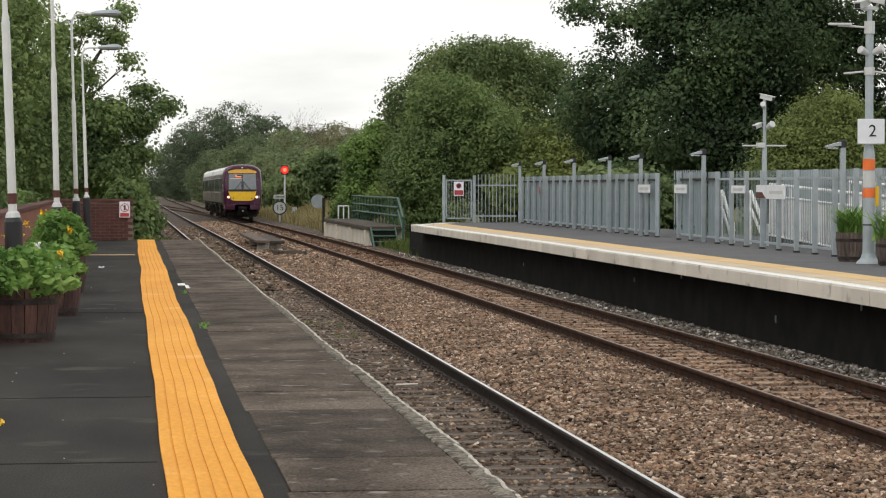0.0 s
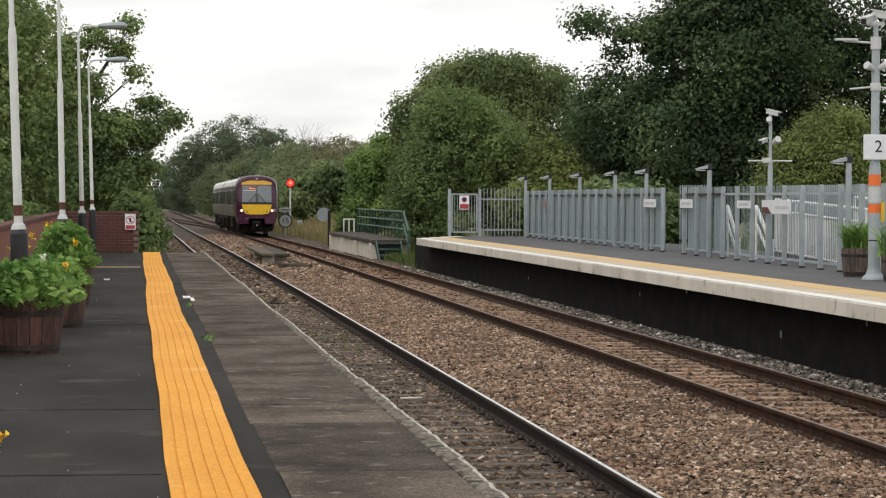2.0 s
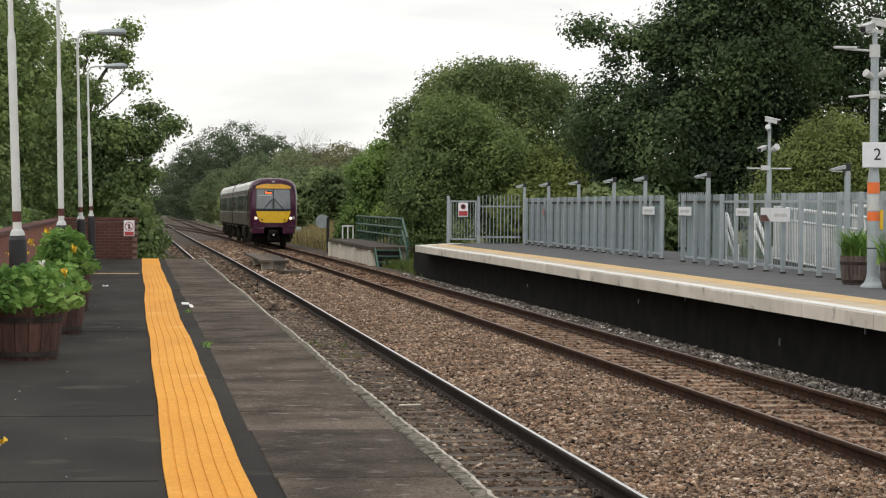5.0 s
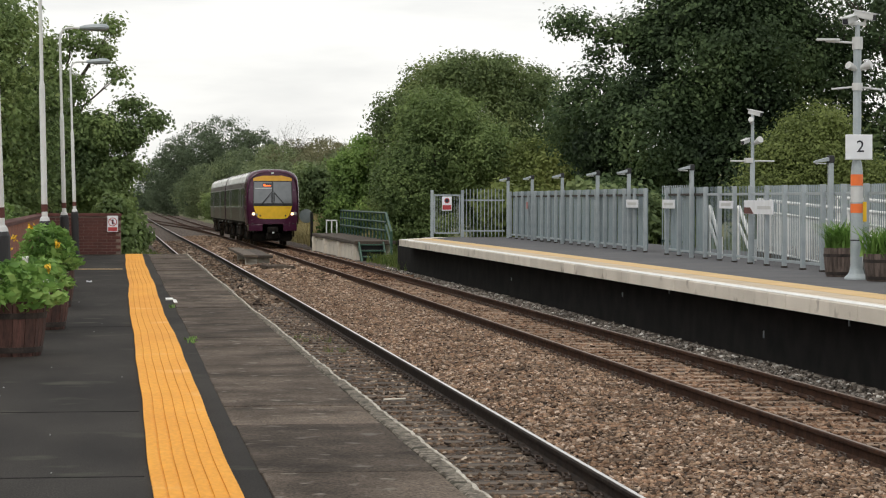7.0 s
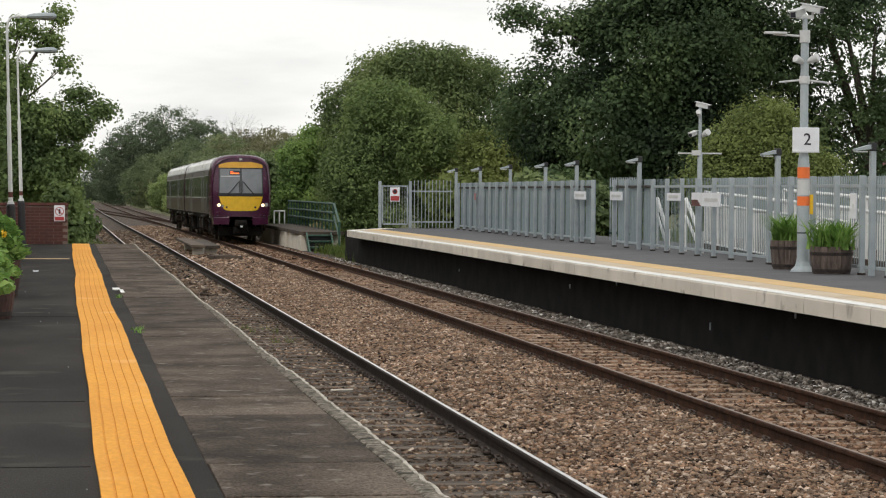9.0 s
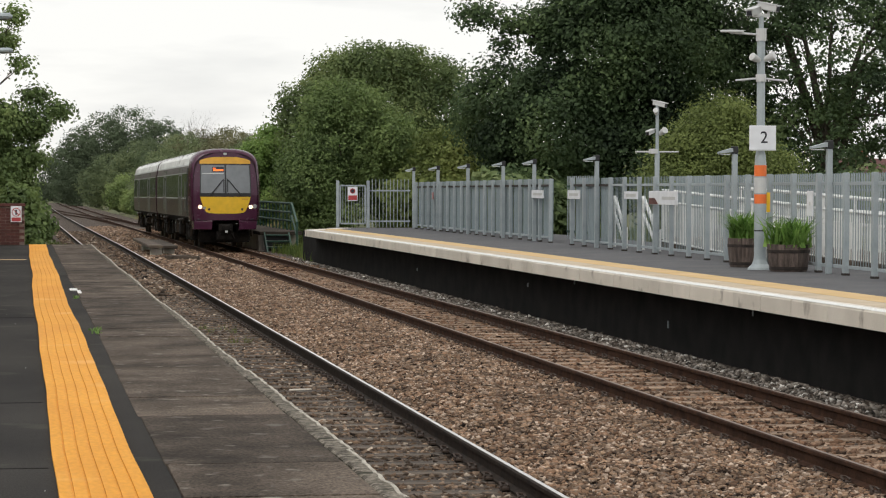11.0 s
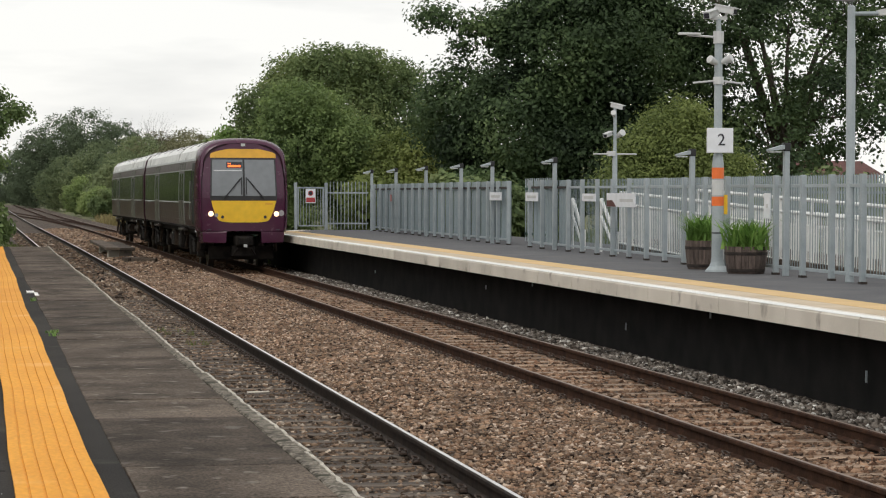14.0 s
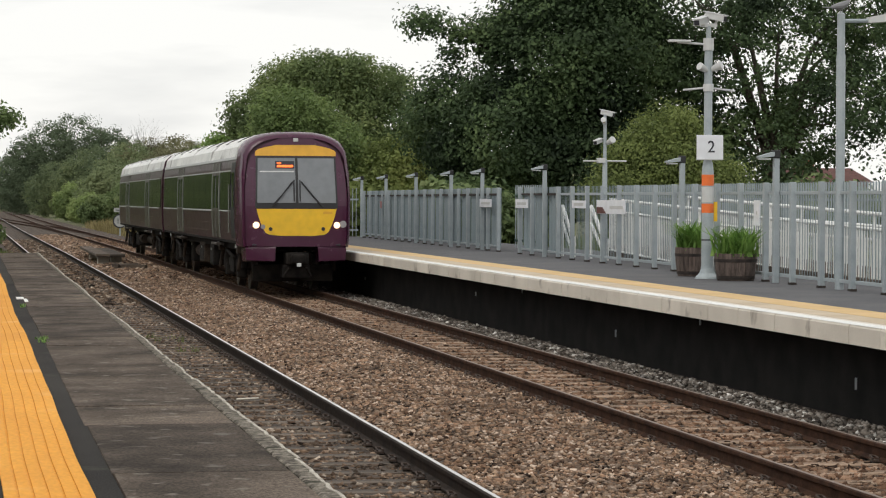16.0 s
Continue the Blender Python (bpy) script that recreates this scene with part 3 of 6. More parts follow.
def track(name, centre, head, wood, label, y_clip, deep):
    root = thing(name, Matrix.Identity(4), label, "railway track", kind="structure")
    for s in (-1, 1):
        x = centre + s * GAUGE / 2
        r = part("rail", ribbon([(x + a, RAIL + b) for a, b in RAIL_SEC], -5, 505), M_RAILSHADE if head is M_SHINE else M_RUST, root)
        part("running_surface", ribbon([(x + a, RAIL + b) for a, b in HEAD_SEC], -5, 505), head, r, "worn bright rail head" if head is M_SHINE else "dull brown rail head")
    me = sleeper_mesh(wood)
    rng = random.Random(name)
    y = -4.7
    while y < 128:
        ob = link("sleeper", me, None, root)
        ob.matrix_basis = pose(centre + rng.uniform(-0.03, 0.03), y, RAIL - 0.158 - deep + fall(y), 0, 0, rng.uniform(-0.6, 0.6))
        if 8 < y < y_clip:
            for s in (-1, 1):
                c = link("rail_clip", CLIP, None, root)
                c.matrix_basis = pose(centre + s * GAUGE / 2, y, RAIL - 0.158 + fall(y))
        y += 0.70
    return root


track("near_track", NEAR, M_SHINE, M_SLEEPERDK, "near railway track with a polished rail and dark sleepers", 50, 0.012)
track("far_track", FAR, M_DULL, M_SLEEPER, "far railway track with rusty rails and pale sleepers", 60, 0.010)

# ---- near platform ----
END1 = 61.2
base1 = part("platform_near", ribbon([(-2.3, -1.5), (1.58, -1.5), (1.58, -0.07), (-2.3, -0.07)], -6, END1), M_BRICKDK, None)
tagged(base1, "old railway platform with a tarmac surface", "platform", kind="structure")
part("tarmac", ribbon([(-2.3, -0.068), (0.70, -0.068), (0.70, 0.0), (-2.3, 0.0)], -6, END1), M_TARMAC, base1, "dark worn tarmac surface")
rng1 = random.Random(11)
y = -5.06
joint = 0
while y < END1 - 0.3:
    ln = min((1.34, 2.66)[joint % 2], END1 - y)
    t = rng1.uniform(-0.003, 0.003)
    bm = boxed(0.694 + rng1.uniform(-0.014, 0.012), 1.585, y + 0.014, y + ln - 0.014, -0.066, 0.006 + t + fall(y), bevel=0.007)
    part("paving_slab", bm, M_SLAB, base1)
    y += ln
    joint += 1
y = -5.06
while y < END1 - 0.2:
    ln = min(rng1.uniform(0.85, 1.0), END1 - y)
    dx = rng1.uniform(-0.008, 0.008) + 0.012 * math.sin(y * 0.55)
    reach = lambda yy: 1.640 + dx + float(np.interp(yy, [11, 17, 28], [0.050, 0.040, 0.0]))
    ring = lambda yy, k, q: [(1.588, yy, -0.25), (1.588 + q, yy, 0.003 + fall(yy)), (1.60 + q, yy, 0.011 + fall(yy)), (reach(yy) + k, yy, 0.010 + fall(yy)), (reach(yy) + 0.018 + k, yy, -0.014 + fall(yy)), (reach(yy) + 0.015 + k, yy, -0.25)]
    lip = lambda yy, k: [(reach(yy) - 0.014 + k, yy, 0.008 + fall(yy)), (reach(yy) - 0.012 + k, yy, 0.014 + fall(yy)), (reach(yy) + 0.006 + k, yy, 0.012 + fall(yy)), (reach(yy) + 0.021 + k, yy, -0.012 + fall(yy)), (reach(yy) + 0.016 + k, yy, -0.03 + fall(yy))]
    cut = [y + 0.003 + (ln - 0.006) * i / 9 for i in range(10)]
    rag = [rng1.uniform(-0.009, 0.009) for _ in cut]
    cs = part("coping_stone", loft([ring(c, k, rng1.uniform(-0.012, 0.016)) for c, k in zip(cut, rag)]), M_COPE, base1)
    part("worn_lip", loft([lip(c, k) for c, k in zip(cut, rag)]), M_LIP, cs, "pale worn outer lip")
    y += ln

# tactile strip with lengthwise ribs, laid a little unevenly
prof = [(0.15, 0.001)]
for i in range(6):
    a = 0.15 + 0.41 * i / 6
    prof += [(a + 0.001, 0.016), (a + 0.058, 0.016), (a + 0.060, 0.009), (a + 0.0675, 0.009)]
prof += [(0.56, 0.001)]
wob = lambda yy: float(np.interp(yy, [8, 11, 15.2, 23.7, 30, 60], [0.02, 0.014, 0.0, -0.022, -0.020, -0.020])) + 0.011 * math.sin(yy * 0.33 + 0.6) + 0.005 * math.sin(yy * 0.83) + 0.002 * math.sin(yy * 2.3)
strip = part("tactile_strip", loft([[(a + wob(yy) + 0.004 * math.sin(yy * 0.5 + a * 4), yy, b + fall(yy)) for a, b in prof] for yy in np.arange(-5.0, END1 - 0.1, 0.35)]), M_TACTILE, base1, "ribbed yellow tactile paving strip")

# joints and patches in the tarmac
for yy, x0, x1 in ((12.25, -1.6, 0.12), (16.0, -1.6, 0.12), (26.5, -0.75, 0.12)):
    part("tarmac_joint", boxed(x0, x1, yy, yy + 0.03, -0.01, 0.002), M_BLACKWALL, base1)
rngs = random.Random(31)
for _ in range(16):
    x, yy, r = rngs.uniform(-1.3, 0.10), rngs.uniform(9, 34), rngs.uniform(0.004, 0.009)
    part("pale_speck", lathe([(r, -0.004), (r * 0.8, 0.003), (r * 0.3, 0.005)], 7), M_OLDSIGN, base1, "pale trodden speck").matrix_basis = pose(x, yy, 0)
part("painted_line", boxed(-0.95, 0.06, 48.0, 48.35, -0.01, 0.004 + fall(48)), M_P2YEL, base1, "faded yellow painted line")
part("painted_mark", boxed(0.62, 0.72, 33.4, 34.0, -0.01, 0.008), M_WHITE, base1, "white painted mark")
part("painted_mark", boxed(0.705, 0.755, 32.4, 33.4, -0.01, 0.009), M_WHITE, base1, "white painted mark")

# ---- brick walls behind and at the end of the near platform ----
def brick_wall(name, m, length, height, cols_from, cols_to, brick, label, thick=0.215):
    """A wall along local x, its face at local y = 0, with coursed bricks standing proud of the mortar."""
    root = thing(name, m, label, "brick wall", kind="structure")
    part("core", boxed(0, length, 0.004, thick, -0.6, height), M_MORTAR if cols_to - cols_from > length - 1 else brick, root)
    part("coping", boxed(-0.02, length + 0.02, -0.03, thick + 0.03, height, height + 0.07, bevel=0.012), M_BRICKDK, root, "dark brick coping")
    bm = boxed(-0.1075, 0.1075, -0.006, 0.05, -0.0325, 0.0325, bevel=0.004)
    me = bpy.data.meshes.new("brick"); bm.to_mesh(me); bm.free(); me.materials.append(brick)
    n = int(height / 0.075)
    count = 0
    for r in range(n):
        x = cols_from + (0.1125 if r % 2 else 0.0)
        while x + 0.11 < cols_to:
            if x > 0.1 and count < 420:
                ob = link("brick", me, None, root)
                ob.matrix_basis = pose(x, 0, 0.04 + r * 0.075)
                count += 1
            x += 0.225
    return root


wall_end = brick_wall("wall_end", pose(-2.0, 60.6, fall(60)), 2.03, 0.94, 0.0, 2.03, M_BRICKDK, "dark red brick wall closing the platform end")
for i, (y0, mat) in enumerate(((20.0, M_BRICK), (30.0, M_BRICK), (40.0, M_BRICK), (50.3, M_BRICK))):
    brick_wall("wall_side", pose(-2.05, y0 + 10.2, 0, 0, 0, -90), 10.2, 0.90, 0.0 if i else 9.9, (10.2, 5.0, 5.0, 5.0)[i], mat, "low red brick wall along the platform")

# ---- far platform ----
END2 = 79.0
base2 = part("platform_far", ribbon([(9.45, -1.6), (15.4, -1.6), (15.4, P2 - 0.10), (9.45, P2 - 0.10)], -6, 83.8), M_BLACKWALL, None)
tagged(base2, "railway platform on a black wall with pale coping", "platform", kind="structure")
part("tarmac", ribbon([(10.28, P2 - 0.098), (15.4, P2 - 0.098), (15.4, P2), (10.28, P2)], -6, 83.8), M_TARMAC2, base2, "grey tarmac surface")
part("buff_paving", ribbon([(9.32, P2 - 0.098), (9.74, P2 - 0.098), (9.74, P2 + 0.002), (9.32, P2 + 0.002)], -6, END2), M_P2BUFF, base2, "buff paving")
part("yellow_line", ribbon([(9.742, P2 - 0.098), (10.278, P2 - 0.098), (10.278, P2 + 0.004), (9.742, P2 + 0.004)], -6, END2 + 1.5), M_P2YEL, base2, "yellow paving line")
rng2 = random.Random(5)
y = -5.0
while y < END2 - 0.1:
    ln = min(rng2.choice((0.9, 1.2, 1.2, 1.35)), END2 - y)
    bm = bmesh.new()
    e = rng2.uniform(-0.004, 0.004)
    ring = lambda yy: [(8.965 + e, yy, P2 - 0.205 + fall(yy)), (9.315, yy, P2 - 0.205 + fall(yy)), (9.315, yy, P2 + fall(yy)), (8.985 + e, yy, P2 + fall(yy)), (8.965 + e, yy, P2 - 0.02 + fall(yy))]
    part("coping_block", loft([ring(y + 0.009), ring(y + ln - 0.009)]), M_P2EDGE, base2)
    y += ln
part("white_edge_line", ribbon([(8.975, P2 + 0.001), (9.16, P2 + 0.001), (9.16, P2 + 0.007), (8.98, P2 + 0.007)], -5, END2), M_WHITE, base2, "white painted edge line")
part("end_slab", loft([[(8.965, END2, P2 - 0.2 + fall(79)), (10.7, 83.4, P2 - 0.2 + fall(83)), (10.7, 83.4, P2 + 0.004 + fall(83)), (8.965, END2, P2 + 0.004 + fall(79))],
                       [(9.4, END2 - 0.3, P2 - 0.2 + fall(79)), (11.1, 83.2, P2 - 0.2 + fall(83)), (11.1, 83.2, P2 + 0.004 + fall(83)), (9.4, END2 - 0.3, P2 + 0.004 + fall(79))]]), M_P2EDGE, base2)
for yy, z0, z1 in ((41.7, -0.27, -0.18), (25.3, -0.68, -0.55), (35.4, -0.68, -0.57), (31.1, -0.28, -0.17), (45.7, -0.48, -0.40), (59.0, -0.62, -0.55)):
    part("bracket", boxed(9.43, 9.455, yy - 0.012, yy + 0.012, z0, z1, bevel=0.003), M_GALV, base2, "small galvanised bracket")

# ---- the train: two cars; its own y = 0 is the front, z = 0 the rail tops ----
def car_section(w, zb, zc, zt, n=9):
    """Cross section of the body: half width, sole, cantrail and roof heights, from the left sole over the roof to the right."""
    pts = [(-w * 0.965, zb), (-w * 0.99, zb + 0.25), (-w, zb + 0.75), (-w, zb + 1.2), (-w * 0.985, zc - 0.25), (-w * 0.955, zc)]
    for i in range(1, n):
        a = math.pi * (1 - i / n)
        pts.append((w * 0.955 * math.copysign(abs(math.cos(a)) ** 0.72, math.cos(a)), zc + (zt - zc) * math.sin(a) ** 0.85))
    return pts + [(-x, z) for x, z in reversed(pts[:6])]


HALF, SOLE, CANT, TOP = 1.345, 1.09, 3.14, 3.74
LIFT = 0.04            # how far the body rides up on its springs


def side_at(z):
    """Half width of the body at height z."""
    s = car_section(HALF, SOLE, CANT, TOP)[:6]
    return float(np.interp(z, [p[1] for p in s], [-p[0] for p in s]))


def side_panel(y0, y1, z0, z1, proud, side, inset=0.0):
    """A thin panel that follows the body side."""
    zs = [z0 + (z1 - z0) * i / 4 for i in range(5)]
    a = [(side * (side_at(z) + proud), z) for z in zs]
    b = [(side * (side_at(z) - 0.03), z) for z in reversed(zs)]
    return loft([[(x, y, z) for x, z in a + b] for y in (y0, y1)])


def roof_panel(y0, y1, x0, x1, proud, side):
    """A thin panel that follows the curve of the roof between x0 and x1."""
    sec = [(x, z) for x, z in car_section(HALF, SOLE, CANT, TOP, 24) if x >= 0 and z >= CANT]
    sec.sort()
    zr = lambda x: float(np.interp(x, [p[0] for p in sec], [p[1] for p in sec]))
    xs = [x0 + (x1 - x0) * i / 4 for i in range(5)]
    line = [(side * x, zr(x) + proud) for x in xs] + [(side * x, zr(x) - 0.03) for x in reversed(xs)]
    return loft([[(x, y, z) for x, z in line] for y in (y0, y1)])


def wheelset():
    bm = bmesh.new()
    for s in (-1, 1):
        rod(bm, (s * 0.69, 0, 0), (s * 0.82, 0, 0), 0.42, 0.42, 24)
        rod(bm, (s * 0.66, 0, 0), (s * 0.69, 0, 0), 0.45, 0.45, 24)
        for i in range(3):
            a = 2 * math.pi * i / 3
            rod(bm, (s * 0.83, 0.25 * math.cos(a), 0.25 * math.sin(a)), (s * 0.80, 0.25 * math.cos(a), 0.25 * math.sin(a)), 0.06, n=8)
    rod(bm, (-0.95, 0, 0), (0.95, 0, 0), 0.085, n=12)
    return bm


WHEELS = []


def bogie(parent, y):
    bm = bmesh.new()
    for s in (-1, 1):
        box(bm, s * 1.0 - 0.07, s * 1.0 + 0.07, -1.75, 1.75, 0.52, 0.72, bevel=0.03)
        box(bm, s * 1.02 - 0.10, s * 1.02 + 0.10, -0.45, 0.45, 0.38, 0.78, bevel=0.04)
        for d in (-1.3, 1.3):
            box(bm, s * 1.02 - 0.11, s * 1.02 + 0.11, d - 0.20, d + 0.20, 0.28, 0.58, bevel=0.04)
            rod(bm, (s * 1.02, d, 0.56), (s * 1.02, d, 0.86), 0.11, n=10)
        rod(bm, (s * 1.16, -1.0, 0.75), (s * 1.16, 0.7, 0.9), 0.04, n=8)
    box(bm, -0.95, 0.95, -0.3, 0.3, 0.5, 0.85, bevel=0.04)
    b = part("bogie", bm, M_UNDER, parent, "grimy black bogie")
    b.matrix_basis = pose(0, y, -LIFT)
    for d in (-1.3, 1.3):
        w = part("wheelset", wheelset(), M_STEEL, b, "worn steel wheelset")
        w.matrix_basis = pose(0, d, 0.42)
        WHEELS.append((w, d))


def body_shell(parent, cab, length):
    """Body of a car; the cab end is drawn in and rounded."""
    if cab:
        stations = [(0.18, 1.18, 2.98, 3.56, 1.10, 1.0), (0.32, 1.25, 3.04, 3.64, 1.10, 0.6), (0.70, 1.315, 3.10, 3.71, 1.09, 0.3), (1.2, HALF, CANT, TOP, SOLE, 0.1), (2.0, HALF, CANT, TOP, SOLE, 0.0)]
    else:
        stations = [(0.06, HALF, CANT, TOP, SOLE, 0.0)]
    stations += [(length * k, HALF, CANT, TOP, SOLE, 0.0) for k in (0.3, 0.6, 0.997)]
    rings = []
    for y, w, zc, zt, zb, rake in stations:
        rings.append([(x, y + rake * 0.30 * smooth(1.9, 3.7, z), z) for x, z in car_section(w, zb, zc, zt)])
    return loft(rings)


def train_car(name, cab, label):
    L = 23.1
    root = thing(name, Matrix.Identity(4), label, "train", "cars of the train")
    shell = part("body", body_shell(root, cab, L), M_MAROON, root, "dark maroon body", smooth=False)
    # roof skin and its fittings
    up = [(x, z + 0.012) for x, z in car_section(HALF, SOLE, CANT, TOP) if z >= CANT - 0.01]
    low = [(x * 0.98, z - 0.05) for x, z in reversed(up)]
    y0 = 1.05 if cab else 0.1
    roof = part("roof", loft([[(x, y, z) for x, z in up + low] for y in (y0, L * 0.5, L - 0.1)]), M_TRROOF, root, "pale grey roof", smooth=False)
    for y, ln in ((2.2, 0.55), (5.0, 0.5), (7.6, 0.6), (10.2, 0.5), (13.0, 0.6), (15.8, 0.5), (18.6, 0.6), (21.0, 0.5)):
        for side in (-1, 1):
            part("roof_vent", roof_panel(y, y + ln, 0.62, 1.10, 0.016, side), M_UNDER, roof, "dark flush roof vent")
        part("roof_pod", roof_panel(y + 0.9, y + 1.7, 0.02, 0.40, 0.035, 1), M_TRROOF, roof)
    first = 1.15 if cab else 0.25
    doors = ((4.85, 6.45), (15.6, 17.2)) if cab else ((5.9, 7.5), (16.65, 18.25))
    for side in (-1, 1):
        part("gutter", side_panel(first, L - 0.2, CANT - 0.05, CANT + 0.01, 0.026, side), M_LGREY, root, "pale cantrail line")
        part("waist_line", side_panel(first + 1.0, L - 0.2, 1.845, 1.88, 0.016, side), M_LGREY, root, "thin pale line")
        part("top_line", side_panel(first + 1.0, L - 0.2, 2.815, 2.845, 0.018, side), M_LGREY, root, "thin pale line")
        for z in (1.52, 1.30):
            part("side_stripe", side_panel(first + 1.0, L - 0.2, z, z + 0.03, 0.010, side), M_STRIPE, root, "faint brown stripe")
        part("sole_bar", side_panel(first, L - 0.2, SOLE + 0.002, SOLE + 0.06, 0.014, side), M_UNDER, root, "grimy lower edge")
        for d0, d1 in doors:
            dr = part("door", side_panel(d0, d1, SOLE + 0.10, 3.02, 0.020, side), M_DOORLEAF, root, "dark double door")
            for e, w in ((d0 - 0.16, 0.20), ((d0 + d1) / 2 - 0.03, 0.06), (d1 - 0.04, 0.20)):
                part("door_edge", side_panel(e, e + w, SOLE + 0.10, 3.05, 0.028, side), M_TRDOOR, dr, "grey door edge")
            for e in (d0 + 0.16, (d0 + d1) / 2 + 0.12):
                part("pane", side_panel(e, e + 0.50, 1.92, 2.74, 0.027, side), M_TRGLASS, dr)
            part("step", boxed(side * 1.30 - 0.10, side * 1.30 + 0.10, d0 + 0.1, d1 - 0.1, SOLE - 0.10, SOLE - 0.04, bevel=0.01), M_STEEL, dr, "worn steel step")
        if cab:
            cd = part("cab_door", side_panel(1.15, 1.95, SOLE + 0.12, 3.02, 0.018, side), M_BLACK, root, "black cab door")
            part("pane", side_panel(1.28, 1.82, 1.95, 2.78, 0.024, side), M_TRGLASS, cd)
            part("handrail", rod(bmesh.new(), (side * (HALF + 0.05), 2.03, 1.35), (side * (HALF + 0.05), 2.03, 2.5), 0.018, n=8), M_TRDOOR, cd)
        spans = [(2.15 if cab else 0.5, doors[0][0] - 0.2), (doors[0][1] + 0.2, doors[1][0] - 0.2), (doors[1][1] + 0.2, L - 0.5)]
        for a, b in spans:
            n = max(1, round((b - a) / 1.9))
            for i in range(n):
                p, q = a + (b - a) * i / n, a + (b - a) * (i + 1) / n
                part("window", side_panel(p + 0.015, q - 0.015, 1.885, 2.81, 0.012, side), M_TRGLASS, root, "dark tinted window")
    # underframe
    bm = bmesh.new()
    box(bm, -1.15, 1.15, 0.9, L - 0.5, 0.92, 1.12, bevel=0.02)
    part("underframe", bm, M_UNDER, root, "dark girder under the floor")
    rg = random.Random(name)
    y = 6.1
    while y < L - 6.6:
        ln = rg.uniform(0.6, 1.7)
        for s in (-1, 1):
            z0, out = rg.uniform(0.30, 0.60), rg.uniform(0.98, 1.22)
            if rg.random() < 0.3:
                bm = bmesh.new()
                for k in (0, 1):
                    rod(bm, (s * (out - 0.2 - 0.36 * k), y, 0.66), (s * (out - 0.2 - 0.36 * k), y + ln, 0.66), 0.17, n=14)
                part("air_tank", bm, M_GRIME, root, "grimy air tanks")
            else:
                bx = part("equipment_case", boxed(s * (out - 0.3) - 0.3, s * (out - 0.3) + 0.3, y, y + ln, z0, 0.96, bevel=0.03), M_GRIME if rg.random() < 0.5 else M_UNDER, root, "grimy case under the floor")
                part("case_lid", boxed(s * out - 0.012, s * out + 0.012, y + 0.08, y + ln - 0.08, z0 + 0.06, 0.88, bevel=0.006), M_UNDER, bx)
                part("latch", boxed(s * (out + 0.02) - 0.01, s * (out + 0.02) + 0.01, y + ln * 0.4, y + ln * 0.4 + 0.12, 0.80, 0.86), M_TRDOOR, bx)
        y += ln + rg.uniform(0.25, 0.9)
    for s in (-1, 1):
        for yy in (1.75, 6.0, L - 6.1, L - 1.9):
            bm = bmesh.new()
            rod(bm, (s * 1.10, yy, 1.0), (s * 1.16, yy + 0.30, 0.42), 0.05, n=8)
            box(bm, s * 1.16 - 0.07, s * 1.16 + 0.07, yy - 0.16, yy + 0.16, 0.84, 1.06, bevel=0.02)
            part("jacking_bracket", bm, M_GRIME, root, "grimy bracket and pipe")
            part("pale_plate", boxed(s * 1.25 - 0.012, s * 1.25 + 0.012, yy - 0.12, yy + 0.12, 0.98, 1.06), M_LGREY, root, "small pale plate")
    bogie(root, 3.9)
    bogie(root, L - 3.9)
    if cab:
        cab_front(root)
    part("gangway", boxed(-0.75, 0.75, L - 0.1, L + 0.35, 1.05, 3.25, bevel=0.05), M_BLACK, root, "black rubber gangway")
    return root


def face_y(x, z):
    """Where the raked, bowed front stands at x and z."""
    return 0.02 + 0.30 * smooth(1.9, 3.7, z) + 0.16 * (abs(x) / 1.22) ** 2.6


def face_patch(outline, thick, proud, nx=10, nz=6):
    """A panel on the front: outline(z01) gives the half width range (x0, x1) and z."""
    f, b = [], []
    for j in range(nz + 1):
        x0, x1, z = outline(j / nz)
        row = [x0 + (x1 - x0) * i / nx for i in range(nx + 1)]
        f.append([(x, face_y(x, z) - proud, z) for x in row])
        b.append([(x, face_y(x, z) - proud + thick, z) for x in reversed(row)])
    return loft([a + c for a, c in zip(f, b)])


